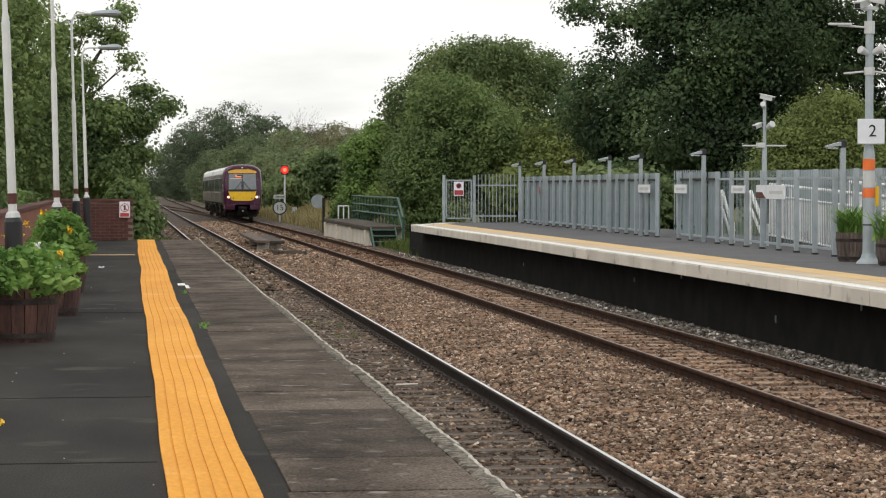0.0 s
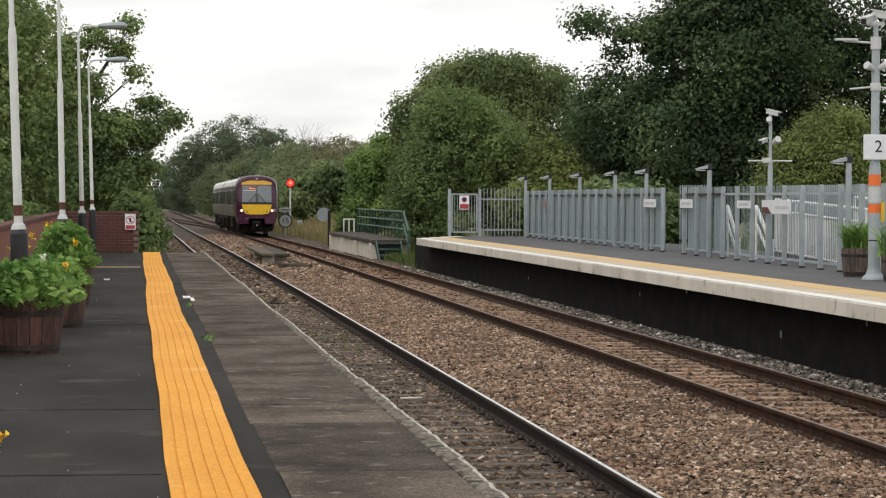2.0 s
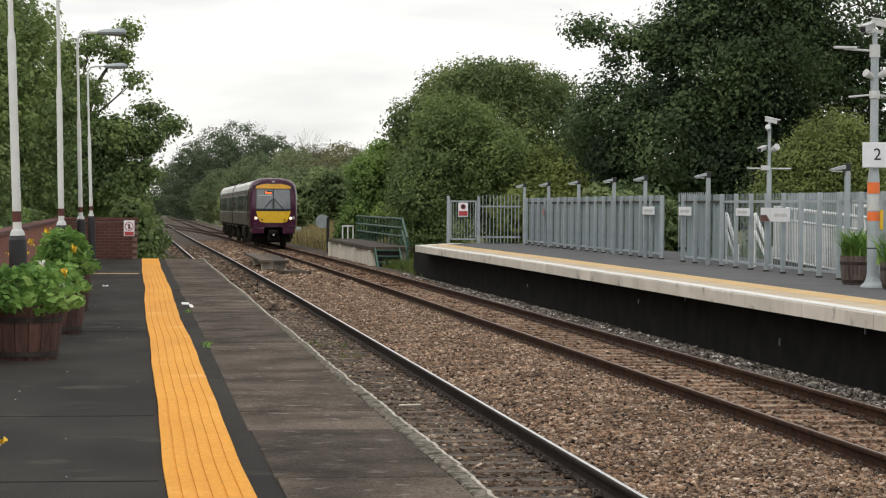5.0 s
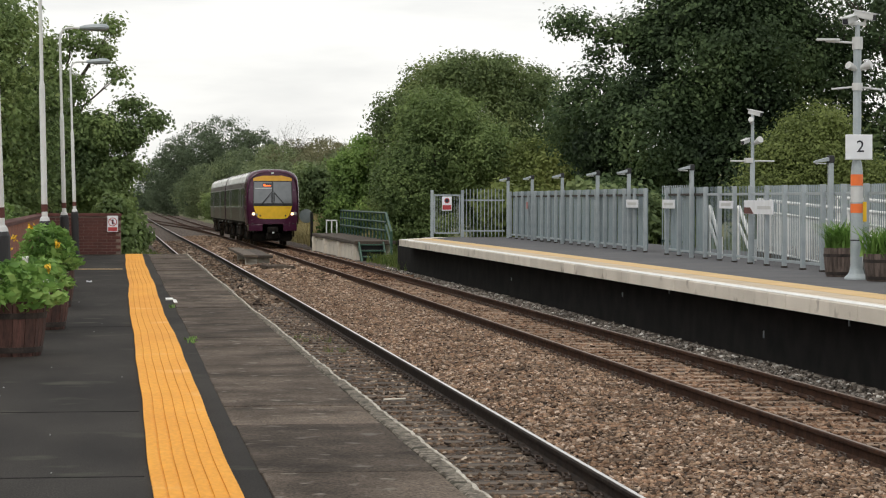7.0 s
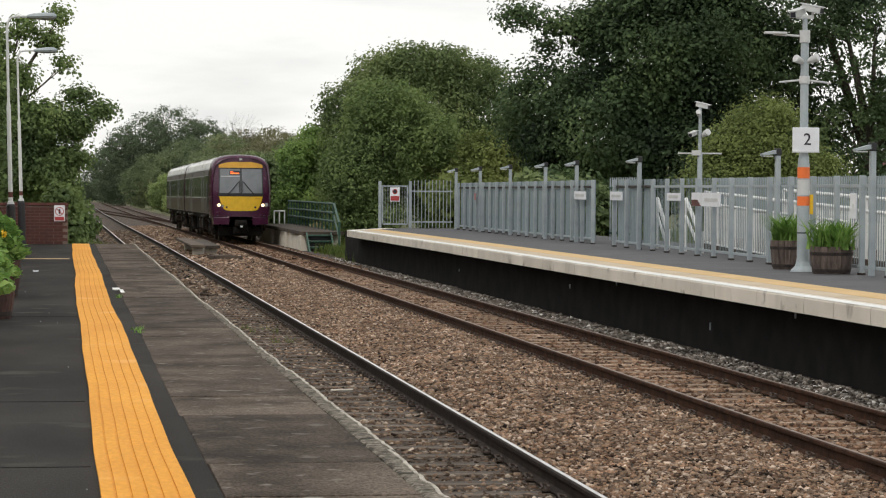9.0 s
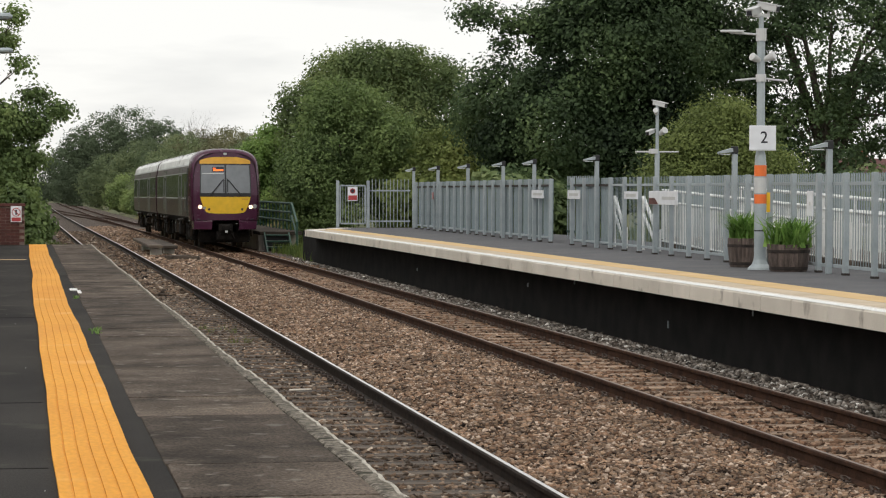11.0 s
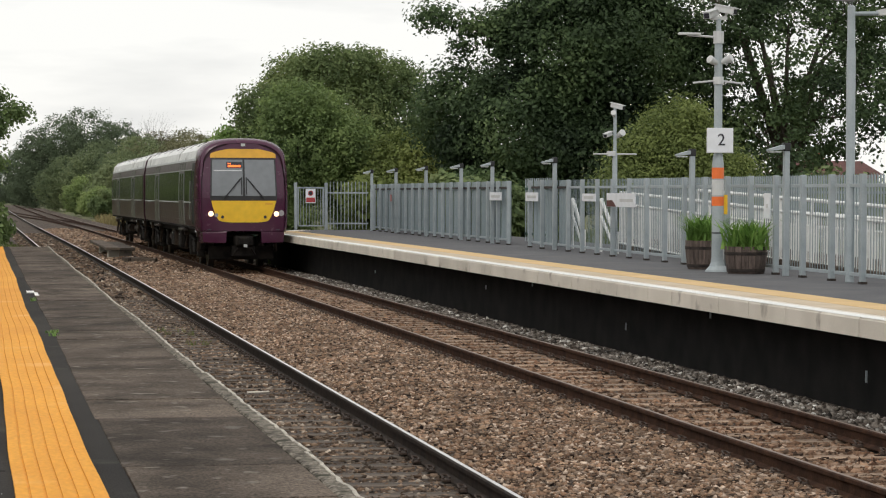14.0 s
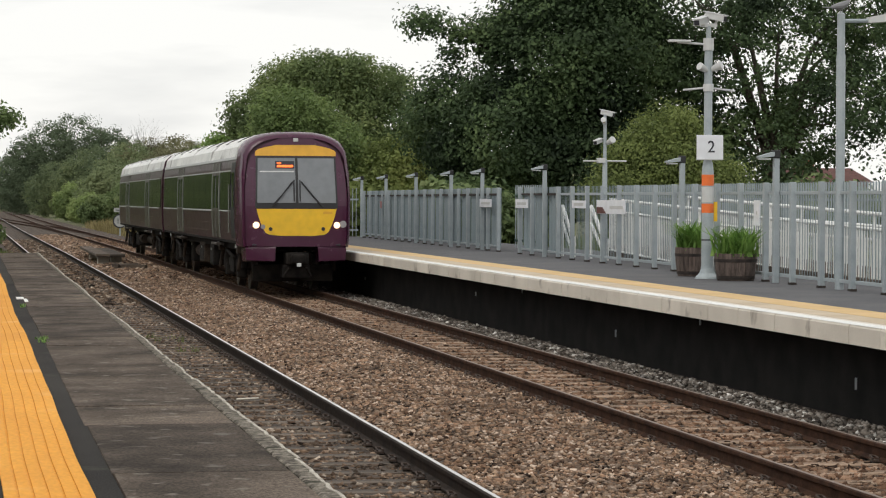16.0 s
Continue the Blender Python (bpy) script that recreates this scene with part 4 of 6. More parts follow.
def cab_front(root):
    # nose: a bowed purple front that closes the cab, and purple cheeks
    def outline_nose(k):
        z = 1.04 + (3.58 - 1.04) * k
        w = float(np.interp(z, [1.04, 1.4, 2.2, 2.9, 3.2, 3.45, 3.6], [1.17, 1.22, 1.22, 1.15, 1.03, 0.72, 0.34]))
        return -w, w, z
    part("nose", face_patch(outline_nose, 0.30, 0.0, 16, 16), M_PURPLE, root, "glossy purple cab front")
    rings = []
    for y, w, zc, zt, zb, rake in ((0.13, 1.225, 2.90, 3.60, 1.05, 1.0), (0.20, 1.265, 2.95, 3.65, 1.03, 0.85), (0.32, 1.30, 3.00, 3.69, 1.02, 0.6), (0.70, 1.345, 3.08, 3.745, 1.02, 0.3), (1.05, HALF + 0.014, CANT - 0.01, TOP + 0.012, 1.04, 0.12)):
        rings.append([(x, y + rake * 0.30 * smooth(1.9, 3.7, z), z) for x, z in car_section(w, zb, zc, zt, 14)])
    part("cab_shell", loft(rings, caps=False), M_PURPLE, root, "glossy purple cab shell", smooth=True)
    # windscreen
    part("windscreen_surround", face_patch(lambda k: (-0.97 + 0.03 * k, 0.97 - 0.03 * k, 1.93 + 1.22 * k), 0.05, 0.014), M_BLACK, root, "black windscreen surround")
    part("windscreen", face_patch(lambda k: (-0.93 + 0.03 * k, -0.030, 2.06 + 1.05 * k), 0.03, 0.026, 6), M_SKYSCREEN, root, "glossy windscreen pane, sky reflection in its grey")
    part("windscreen", face_patch(lambda k: (0.030, 0.93 - 0.03 * k, 2.06 + 1.05 * k), 0.03, 0.026, 6), M_SKYSCREEN, root, "glossy windscreen pane, sky reflection in its grey")
    dd = part("destination_display", face_patch(lambda k: (-0.50, -0.05, 2.87 + 0.17 * k), 0.02, 0.034, 3, 2), M_INK, root, "dark destination display")
    part("lit_row", face_patch(lambda k: (-0.46, -0.36, 2.98 + 0.03 * k), 0.02, 0.042, 2, 1), M_DEST, dd, "lit orange bar of lettering")
    part("lit_row", face_patch(lambda k: (-0.46, -0.08, 2.895 + 0.055 * k), 0.02, 0.042, 3, 1), M_DEST, dd, "lit orange bar of lettering")
    part("sun_blind", face_patch(lambda k: (-0.86, -0.06, 2.78 + 0.03 * k), 0.02, 0.034, 3, 1), M_LGREY, root)
    for s in (-1, 1):
        bm = bmesh.new()
        pts = [(s * 0.10, 2.56), (s * 0.36, 2.24), (s * 0.60, 1.97)]
        for a, b in zip(pts, pts[1:]):
            rod(bm, (a[0], face_y(*a) - 0.06, a[1]), (b[0], face_y(*b) - 0.06, b[1]), 0.018, n=6)
        rod(bm, (s * 0.07, face_y(0, 2.62) - 0.05, 2.60), (s * 0.07, face_y(0, 2.1) - 0.05, 2.10), 0.016, n=6)
        part("wiper", bm, M_BLACK, root, "black wiper")
    # yellow panels
    def low(k):
        z = 1.29 + 0.63 * k
        w = float(np.interp(z, [1.29, 1.30, 1.325, 1.37, 1.45, 1.60, 1.76, 1.92], [0.40, 0.56, 0.68, 0.74, 0.785, 0.855, 0.905, 0.945]))
        return -w, w, z
    part("warning_panel", face_patch(low, 0.03, 0.010, 14, 24), M_TRYEL, root, "bright yellow warning panel")
    part("number_bar", face_patch(lambda k: (0.62, 0.84, 1.80 + 0.06 * k), 0.01, 0.014, 3, 1), M_TRAMBER, root, "faint bar of lettering")
    part("amber_band", face_patch(lambda k: (-0.955 * (1 - (max(k - 0.35, 0) / 0.66) ** 2 * 0.55), 0.955 * (1 - (max(k - 0.35, 0) / 0.66) ** 2 * 0.55), 3.165 + 0.255 * k), 0.03, 0.012, 14, 12), M_TRAMBER, root, "amber band above the windscreen")
    part("top_light", boxed(-0.06, 0.06, 0.30, 0.36, 3.50, 3.58, bevel=0.01), M_LGREY, root, "small white top lamp")
    for s in (-1, 1):
        for x, z, r, mat, n in ((0.95, 1.54, 0.080, M_HEAD, "lit white headlight"), (0.62, 1.45, 0.048, M_INK, "dark tail lamp")):
            bm = rod(bmesh.new(), (s * x, face_y(x, z) + 0.04, z), (s * x, face_y(x, z) - 0.03, z), r * 1.0, r * 0.9, 18)
            part("headlight" if mat is M_HEAD else "tail_lamp", bm, mat, root, n)
        if s > 0:
            part("lamp_lens", rod(bmesh.new(), (1.10, face_y(1.08, 1.5) + 0.1, 1.56), (1.10, face_y(1.08, 1.5) - 0.03, 1.56), 0.09, 0.085, 18), M_HEADOFF, root, "unlit grey lamp")
        else:
            part("lamp_lens", rod(bmesh.new(), (-0.795, face_y(0.795, 1.5) + 0.05, 1.50), (-0.795, face_y(0.795, 1.5) - 0.02, 1.50), 0.06, 0.055, 18), M_HEADOFF, root, "unlit grey lamp")
        # lower corner skirts
        sk = [[(s * x, y, z) for x, y, z in r] for r in (
            [(0.52, 0.06, 0.69), (1.16, 0.22, 0.70), (1.18, 0.70, 0.68), (0.52, 0.70, 0.66)], [(0.52, 0.02, 0.70), (1.17, 0.18, 0.72), (1.22, 0.72, 0.72), (0.52, 0.72, 0.70)],
            [(0.50, 0.02, 1.00), (1.19, 0.18, 1.00), (1.24, 0.74, 1.00), (0.50, 0.74, 1.00)], [(0.50, 0.05, 1.05), (1.17, 0.20, 1.05), (1.22, 0.74, 1.05), (0.50, 0.74, 1.05)])]
        part("skirt", loft(sk), M_PURPLE, root, "purple corner skirt")
    part("skirt_line", boxed(-1.05, 1.05, 0.10, 0.20, 1.06, 1.10, bevel=0.02), M_INK, root)
    bm = bmesh.new()
    box(bm, -0.26, 0.26, -0.12, 0.6, 0.62, 0.90, bevel=0.04)
    box(bm, -0.16, 0.16, -0.36, 0.0, 0.66, 0.86, bevel=0.04)
    box(bm, -0.32, 0.32, 0.1, 0.7, 0.30, 0.62, bevel=0.04)
    rod(bm, (-0.2, -0.15, 0.55), (-0.32, -0.05, 0.35), 0.03, n=8)
    rod(bm, (0.2, -0.15, 0.55), (0.32, -0.05, 0.35), 0.03, n=8)
    c = part("coupler", bm, M_UNDER, root, "black automatic coupler")
    part("coupler_face", boxed(-0.05, 0.05, -0.385, -0.345, 0.58, 0.66, bevel=0.01), M_LGREY, c)
    part("obstacle_deflector", boxed(-0.95, 0.95, 0.75, 0.85, 0.20, 0.60, bevel=0.03), M_UNDER, root)


front_car = train_car("front_train_car", True, "purple diesel railcar with a yellow front and lit headlights")
rear_car = train_car("rear_train_car", False, "dark maroon railcar coupled behind with a grey roof")


def train_y(t):
    """Where the front of the train stands along the line."""
    return 0.00411196 * t ** 3 - 0.130508 * t ** 2 - 5.81044 * t + 166.64


def car_pose(y):
    """A car whose front is at y, resting on the rails at both bogies."""
    a, b = fall(y + 3.9), fall(y + 19.2)
    tilt = math.degrees(math.atan2(b - a, 15.3))
    return pose(FAR + float(np.interp(y, [57, 165], [0.085, 0.0])), y, LIFT + RAIL + a - (b - a) * 3.9 / 15.3, tilt, 0, 0)


def motions():
    times = [i * 0.5 for i in range(33)]
    walk(front_car, [(t, car_pose(train_y(t))) for t in times])
    walk(rear_car, [(t, car_pose(train_y(t) + 23.45)) for t in times])
    for w, d in WHEELS:
        walk(w, [(i / 15, pose(0, d, 0.42, math.degrees((train_y(i / 15) - train_y(0)) / 0.42), 0, 0)) for i in range(241)])

# ---- trees and bushes ----
def blob(x, y, z, rx, ry=None, rz=None):
    return (x, y, z, rx, ry or rx, rz or rx)


G = lambda x, y: land(x, y)
# big dark sycamores behind the far platform
tree("sycamore", (21.5, 88, G(21.5, 88)), [blob(22.1, 88, 6.4, 3.7, 4, 3.4), blob(19.0, 87, 3.6, 2.4, 3, 2.2), blob(24.4, 89, 5.4, 3.0, 3.4, 3.2), blob(22.1, 88, 9.6, 2.9, 3, 2.4),
     blob(19.3, 88, 7.3, 1.1, 1.6, 0.9), blob(17.3, 89, 4.2, 1.5, 2.0, 1.8), blob(17.5, 88, 7.4, 0.6, 0.7, 0.22), blob(16.3, 88, 7.75, 0.55, 0.6, 0.20), blob(17.2, 88, 6.7, 0.4, 0.5, 0.18), blob(26.2, 88, 2.8, 2.4, 2.5, 2.0), blob(22.3, 86, 2.4, 2.8, 2.5, 1.9)], L_DARK, "tall dark green sycamore behind the platform fence", clumps=2300, per=62, spread=0.40, size=0.112, r=0.35, seed=21)
tree("sycamore", (29.0, 86, G(29, 86)), [blob(29.0, 86, 6.8, 3.2, 3.5, 3.0), blob(26.8, 87, 8.8, 2.6, 3, 2.2), blob(31.0, 85, 4.6, 2.4, 3, 2.0), blob(28.0, 85, 2.9, 2.2, 2.5, 1.7), blob(32.0, 86, 8.4, 2.4, 3, 2.0)],
     L_DARK, "tall dark green sycamore with gaps of sky", clumps=620, per=56, spread=0.32, size=0.108, r=0.30, seed=22, limbs=12)
tree("sycamore", (34.6, 88, G(34.6, 88)), [blob(34.4, 88, 6.4, 2.4, 3, 2.6), blob(33.4, 87, 9.2, 2.4, 3, 1.8), blob(37, 88, 8.0, 2.8, 3, 2.4), blob(36.0, 88, 3.0, 2.2, 2.5, 1.5)],
     L_DARK, "dark green tree with bare limbs and gaps of sky", clumps=330, per=50, spread=0.32, size=0.108, r=0.26, seed=23, limbs=14)
# round tree beyond the gate
tree("ash_tree", (17.6, 120, G(17.6, 120)), [blob(17.3, 120, 4.6, 3.4, 3.5, 2.8), blob(14.9, 119, 3.6, 2.2, 3, 2.2), blob(20.0, 121, 4.8, 2.7, 3, 2.3), blob(21.6, 120, 2.6, 2.3, 2.5, 2.2),
     blob(16.8, 120, 7.2, 2.3, 2.5, 1.25), blob(13.5, 119, 5.2, 1.3, 1.6, 1.3), blob(15.2, 120, 6.9, 1.4, 1.6, 1.0), blob(18.4, 120, 7.5, 1.5, 1.6, 0.9), blob(20.0, 121, 7.0, 1.8, 2, 0.9), blob(14.2, 118, 1.4, 2.0, 2.5, 2.0), blob(14.2, 119, 4.5, 1.8, 2.2, 1.7), blob(14.9, 119, 6.0, 1.3, 1.5, 0.9)], L_ASH, "broad round green tree beyond the platform end", clumps=2400, per=44, spread=0.30, size=0.112, r=0.3, seed=31)
tree("young_tree", (13.6, 105, G(13.6, 105)), [blob(13.4, 105, 2.9, 2.0, 2, 1.9), blob(12.0, 104, 1.6, 1.3, 1.6, 1.5), blob(15.2, 105, 2.5, 1.7, 1.8, 1.7), blob(13.6, 105, 4.9, 1.7, 1.5, 1.1), blob(15.4, 105, 3.6, 1.4, 1.5, 1.2), blob(12.6, 104, 0.2, 1.5, 1.6, 1.1), blob(16.2, 105, 0.8, 1.4, 1.6, 1.4), blob(14.8, 105, 4.0, 0.9, 1, 0.8)],
     L_LEFT, "fresh green young tree beside the old platform", clumps=1900, per=40, spread=0.27, size=0.092, r=0.14, seed=32)
tree("young_tree", (18.6, 103, G(18.6, 103)), [blob(18.5, 103, 1.3, 1.8, 2, 1.7), blob(20.4, 102, 1.0, 1.6, 2, 1.5), blob(17.0, 103, 0.2, 1.5, 1.6, 1.3), blob(22.0, 102, 0.7, 1.6, 2, 1.4), blob(17.6, 103, 2.6, 1.3, 1.5, 1.4), blob(18.9, 103, 2.8, 1.2, 1.4, 1.2)],
     L_YEL, "yellowish green thicket behind the platform gate", "bush", clumps=1400, per=40, spread=0.26, size=0.10, r=0.12, seed=33)
tree("elder_bush", (11.9, 122, G(11.9, 122)), [blob(11.6, 122, 1.0, 1.3, 2, 1.4), blob(12.5, 123, 2.3, 0.9, 1.4, 1.2), blob(11.0, 123, 0.0, 0.9, 1.6, 1.0), blob(13.2, 121, 0.8, 1.1, 1.5, 1.4), blob(13.4, 122, 2.6, 1.0, 1, 0.9), blob(11.3, 122, 2.8, 0.9, 1.4, 0.9), blob(12.4, 123, 3.7, 0.8, 1.2, 0.8)],
     L_BUSH, "bright green elder bush beside the track", "bush", clumps=1100, per=34, spread=0.22, size=0.11, r=0.10, seed=34)
tree("elder_bush", (13.4, 200, G(13.4, 200)), [blob(13.4, 200, 1.3, 1.6, 2.5, 1.6), blob(15.2, 201, 2.6, 1.6, 2.5, 1.6), blob(16.8, 201, 2.0, 1.6, 2.5, 1.6)],
     L_MID, "green bush beside the signal", "bush", clumps=700, per=18, spread=0.28, size=0.22, r=0.12, seed=35)
tree("golden_bush", (18.4, 64, G(18.4, 64)), [blob(18.4, 64, 2.2, 1.3, 1.4, 1.1), blob(17.35, 64, 1.3, 1.0, 1.2, 1.1), blob(19.5, 64, 1.6, 1.1, 1.2, 1.1), blob(18.5, 64, 3.2, 0.8, 0.9, 0.6), blob(17.6, 64, 2.5, 0.6, 0.8, 0.5), blob(20.1, 63.5, 0.8, 0.8, 1, 0.6)],
     L_YEL, "yellowish green shrub behind the fence", "bush", clumps=1300, per=46, spread=0.24, size=0.060, r=0.10, seed=36)
# shrubs low behind the fence, and the dark hedge that closes the view there
for i, (x, y, mat) in enumerate(((15.5, 76, L_MID), (17.0, 80, L_DARK), (21.5, 70, L_MID), (23.5, 72, L_DARK), (25.0, 68, L_MID), (15.2, 89, L_YEL), (26.8, 74, L_DARK))):
    tree("hedge_shrub", (x, y, G(x, y)), [blob(x, y, 0.6, 1.5, 1.4, 1.1), blob(x + 1.2, y + 0.4, 0.4, 1.2, 1.2, 1.0), blob(x - 1.0, y, 1.0, 1.0, 1.2, 0.9)], mat,
         "leafy shrub growing behind the steel fence", "bush", clumps=420, per=18, spread=0.22, size=0.16, r=0.08, seed=40 + i, group="shrubs behind the fence")
# trees behind the brick wall on the near side
tree("lime_tree", (-4.6, 62, G(-4.6, 62)), [blob(-4.4, 62, 3.6, 2.2, 2.5, 2.6), blob(-2.9, 63, 2.0, 1.2, 2, 1.5), blob(-2.6, 64, 3.6, 1.0, 1.6, 1.0), blob(-3.4, 63, 5.6, 1.2, 1.8, 1.0), blob(-5.8, 62, 2.0, 2.0, 2, 1.8)],
     L_LEFT, "tall green tree leaning over the platform wall", clumps=1500, per=40, spread=0.26, size=0.088, r=0.2, seed=51)
tree("lime_tree", (-2.2, 76, G(-2.2, 76)), [blob(-1.7, 76, 2.6, 1.1, 1.6, 1.4), blob(-0.7, 76, 3.3, 0.8, 1.2, 0.7), blob(0.25, 76.5, 3.35, 0.55, 0.8, 0.45), blob(1.0, 76.8, 3.75, 0.35, 0.5, 0.22), blob(-0.9, 76, 1.9, 1.0, 1.4, 0.9), blob(0.1, 76.4, 2.3, 0.55, 0.8, 0.4),
     blob(-1.6, 76, 4.6, 0.55, 0.8, 0.6), blob(-0.55, 76.4, 5.9, 0.30, 0.4, 0.30), blob(-1.3, 76, 6.2, 0.35, 0.5, 0.35), blob(-0.25, 76.4, 6.6, 0.25, 0.4, 0.30), blob(-2.2, 76, 5.6, 0.55, 0.7, 0.7), blob(-0.1, 76.6, 5.1, 0.22, 0.3, 0.25), blob(0.35, 76.8, 4.2, 0.35, 0.4, 0.25), blob(-0.25, 77, 1.1, 0.55, 1.0, 0.7), blob(-0.9, 77, 0.4, 0.9, 1.1, 0.9)],
     L_LEFT, "green tree reaching out over the line", clumps=1700, per=24, spread=0.19, size=0.085, r=0.14, seed=52, limbs=14)
tree("lime_tree", (-5.0, 44, G(-5, 44)), [blob(-4.9, 44, 3.2, 2.0, 2.2, 2.2), blob(-3.4, 45, 1.6, 1.1, 1.5, 1.0), blob(-3.9, 45, 4.6, 1.3, 1.5, 1.2), blob(-5.6, 43, 1.2, 1.6, 2, 1.2)],
     L_LEFT, "green tree behind the brick wall", clumps=1500, per=36, spread=0.25, size=0.085, r=0.18, seed=53)
tree("lime_tree", (-5.6, 84, G(-5.6, 84)), [blob(-4.6, 84, 3.0, 2.4, 3, 2.6), blob(-3.0, 86, 1.6, 1.8, 2, 1.6), blob(-5.5, 84, 6.4, 2.2, 2.5, 1.8), blob(-6.4, 84, 3.0, 2.4, 2.5, 2.6)],
     L_DARK, "dark green tree standing behind the others", clumps=1200, per=30, spread=0.34, size=0.14, r=0.22, seed=54)
tree("wall_bush", (0.35, 64.5, G(0.35, 64.5)), [blob(0.08, 64.5, 0.05, 0.28, 0.6, 0.55), blob(-0.10, 65, 0.9, 0.36, 0.7, 0.5), blob(0.22, 64.0, -0.45, 0.28, 0.5, 0.28)],
     L_LEFT, "green bush at the end of the platform wall", "bush", clumps=420, per=18, spread=0.12, size=0.11, r=0.04, seed=55)
tree("wall_bush", (0.2, 90, G(0.2, 90)), [blob(-0.1, 90, 0.2, 0.9, 1.5, 0.9), blob(-0.7, 92, 1.2, 1.1, 1.6, 1.1), blob(0.3, 95, -0.1, 0.7, 1.6, 0.6)],
     L_LEFT, "green bank of scrub beside the line", "bush", clumps=520, per=18, spread=0.18, size=0.15, r=0.05, seed=56)
# ivy and scrub along the top of the side wall
for i, yy in enumerate((33, 38, 46, 52, 57)):
    tree("wall_shrub", (-2.75, yy, G(-2.75, yy)), [blob(-2.75, yy, 0.75, 0.5, 1.8, 0.4), blob(-2.9, yy + 1, 0.3, 0.6, 1.6, 0.7)], L_BUSH if i % 2 else L_LEFT,
         "leafy shrub growing over the brick wall", "bush", clumps=300, per=16, spread=0.14, size=0.11, r=0.04, seed=60 + i, group="shrubs behind the wall")

# the wooded cutting far along the line
rngw = np.random.default_rng(77)
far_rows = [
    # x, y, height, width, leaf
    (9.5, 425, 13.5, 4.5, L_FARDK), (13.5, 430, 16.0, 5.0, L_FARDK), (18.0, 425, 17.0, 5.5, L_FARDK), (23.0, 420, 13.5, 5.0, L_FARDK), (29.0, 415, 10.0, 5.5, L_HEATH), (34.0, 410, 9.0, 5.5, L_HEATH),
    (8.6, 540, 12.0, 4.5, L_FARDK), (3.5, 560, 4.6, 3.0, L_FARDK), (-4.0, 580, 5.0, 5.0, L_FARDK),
    (12.5, 360, 8.0, 4.0, L_FARHAZE), (17.0, 355, 9.5, 4.5, L_FARHAZE), (22.0, 345, 9.5, 4.5, L_FARHAZE), (27.0, 335, 7.5, 4.5, L_HEATH), (32.0, 330, 6.5, 5.0, L_FARHAZE),
    (12.8, 290, 4.8, 2.8, L_FARLT), (12.6, 262, 3.2, 2.0, L_FARLT), (16.0, 285, 6.0, 3.4, L_FARHAZE), (20.5, 280, 6.4, 3.8, L_FARHAZE), (25.0, 270, 5.5, 4.0, L_FARHAZE),
    (12.4, 235, 3.2, 1.8, L_MID), (15.0, 230, 4.0, 2.2, L_MID), (18.5, 225, 4.4, 2.6, L_MID), (22.0, 220, 4.6, 3.0, L_MID), (-6, 440, 9.0, 6, L_FARDK), (-9, 300, 9.0, 5, L_FARHAZE), (-7, 180, 7.0, 4, L_MID), (-6, 130, 6.0, 3.5, L_LEFT)]
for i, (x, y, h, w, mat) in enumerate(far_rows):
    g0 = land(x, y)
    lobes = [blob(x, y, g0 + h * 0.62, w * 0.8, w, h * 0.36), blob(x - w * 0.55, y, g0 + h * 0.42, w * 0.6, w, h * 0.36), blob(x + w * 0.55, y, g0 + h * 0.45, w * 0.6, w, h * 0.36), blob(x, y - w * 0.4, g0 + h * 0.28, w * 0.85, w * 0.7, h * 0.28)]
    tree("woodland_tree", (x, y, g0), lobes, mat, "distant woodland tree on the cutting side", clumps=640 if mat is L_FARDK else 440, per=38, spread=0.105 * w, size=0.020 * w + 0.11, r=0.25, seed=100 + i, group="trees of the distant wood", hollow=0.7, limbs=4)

# a bare twiggy crown on the skyline
rngb = np.random.default_rng(91)
bare = thing("bare_tree", Matrix.Identity(4), "leafless twiggy tree on the skyline", "tree")
bare_lobes = [blob(27.6 + rngb.uniform(-3.2, 3.2), 402, 10.4 + rngb.uniform(-1.8, 2.4), 1.7) for _ in range(44)]
part("trunk", trunk_mesh((27.6, 402, land(27.6, 402)), bare_lobes, 0.09, rngb, 60), M_BARK, bare)

# Mostly unseen trees, added to give the train's side green to reflect.
for i, (x, y, h) in enumerate(((-7, 100, 7.5), (-7.5, 112, 8.0), (-7, 124, 7.0), (-8, 138, 8.0), (-7, 152, 7.5), (-8, 166, 8.5), (-8, 205, 8.0), (-9, 240, 9.0))):
    g0 = land(x, y)
    tree("reflected_tree", (x, y, g0), [blob(x, y, g0 + h * 0.6, 3.2, 5, h * 0.38), blob(x + 1, y + 3, g0 + h * 0.35, 2.6, 4, h * 0.33), blob(x + 2.4, y, g0 + 1.2, 2.0, 5, 1.5)], L_LEFT, "green tree added on the bank, reflected in the train", clumps=400, per=15, spread=0.45, size=0.32, r=0.2, seed=140 + i, group="trees along the near bank", limbs=4)

# ---- fence along the far platform ----
def fx(y):
    return 12.2 + (y - 30) * 0.0155


def lettering(text, size, material, parent, m, name="number"):
    cu = bpy.data.curves.new(name, "FONT")
    cu.body, cu.size, cu.extrude, cu.align_x, cu.align_y = text, size, 0.004, "CENTER", "CENTER"
    me = bpy.data.meshes.new_from_object(bpy.data.objects.new(name, cu))
    me.materials.clear()
    me.materials.append(material)
    ob = link(name, me, None, parent)
    ob.matrix_basis = m
    return ob


def shared(bm, name, material):
    me = bpy.data.meshes.new(name)
    bm.to_mesh(me); bm.free()
    me.materials.append(material)
    return me


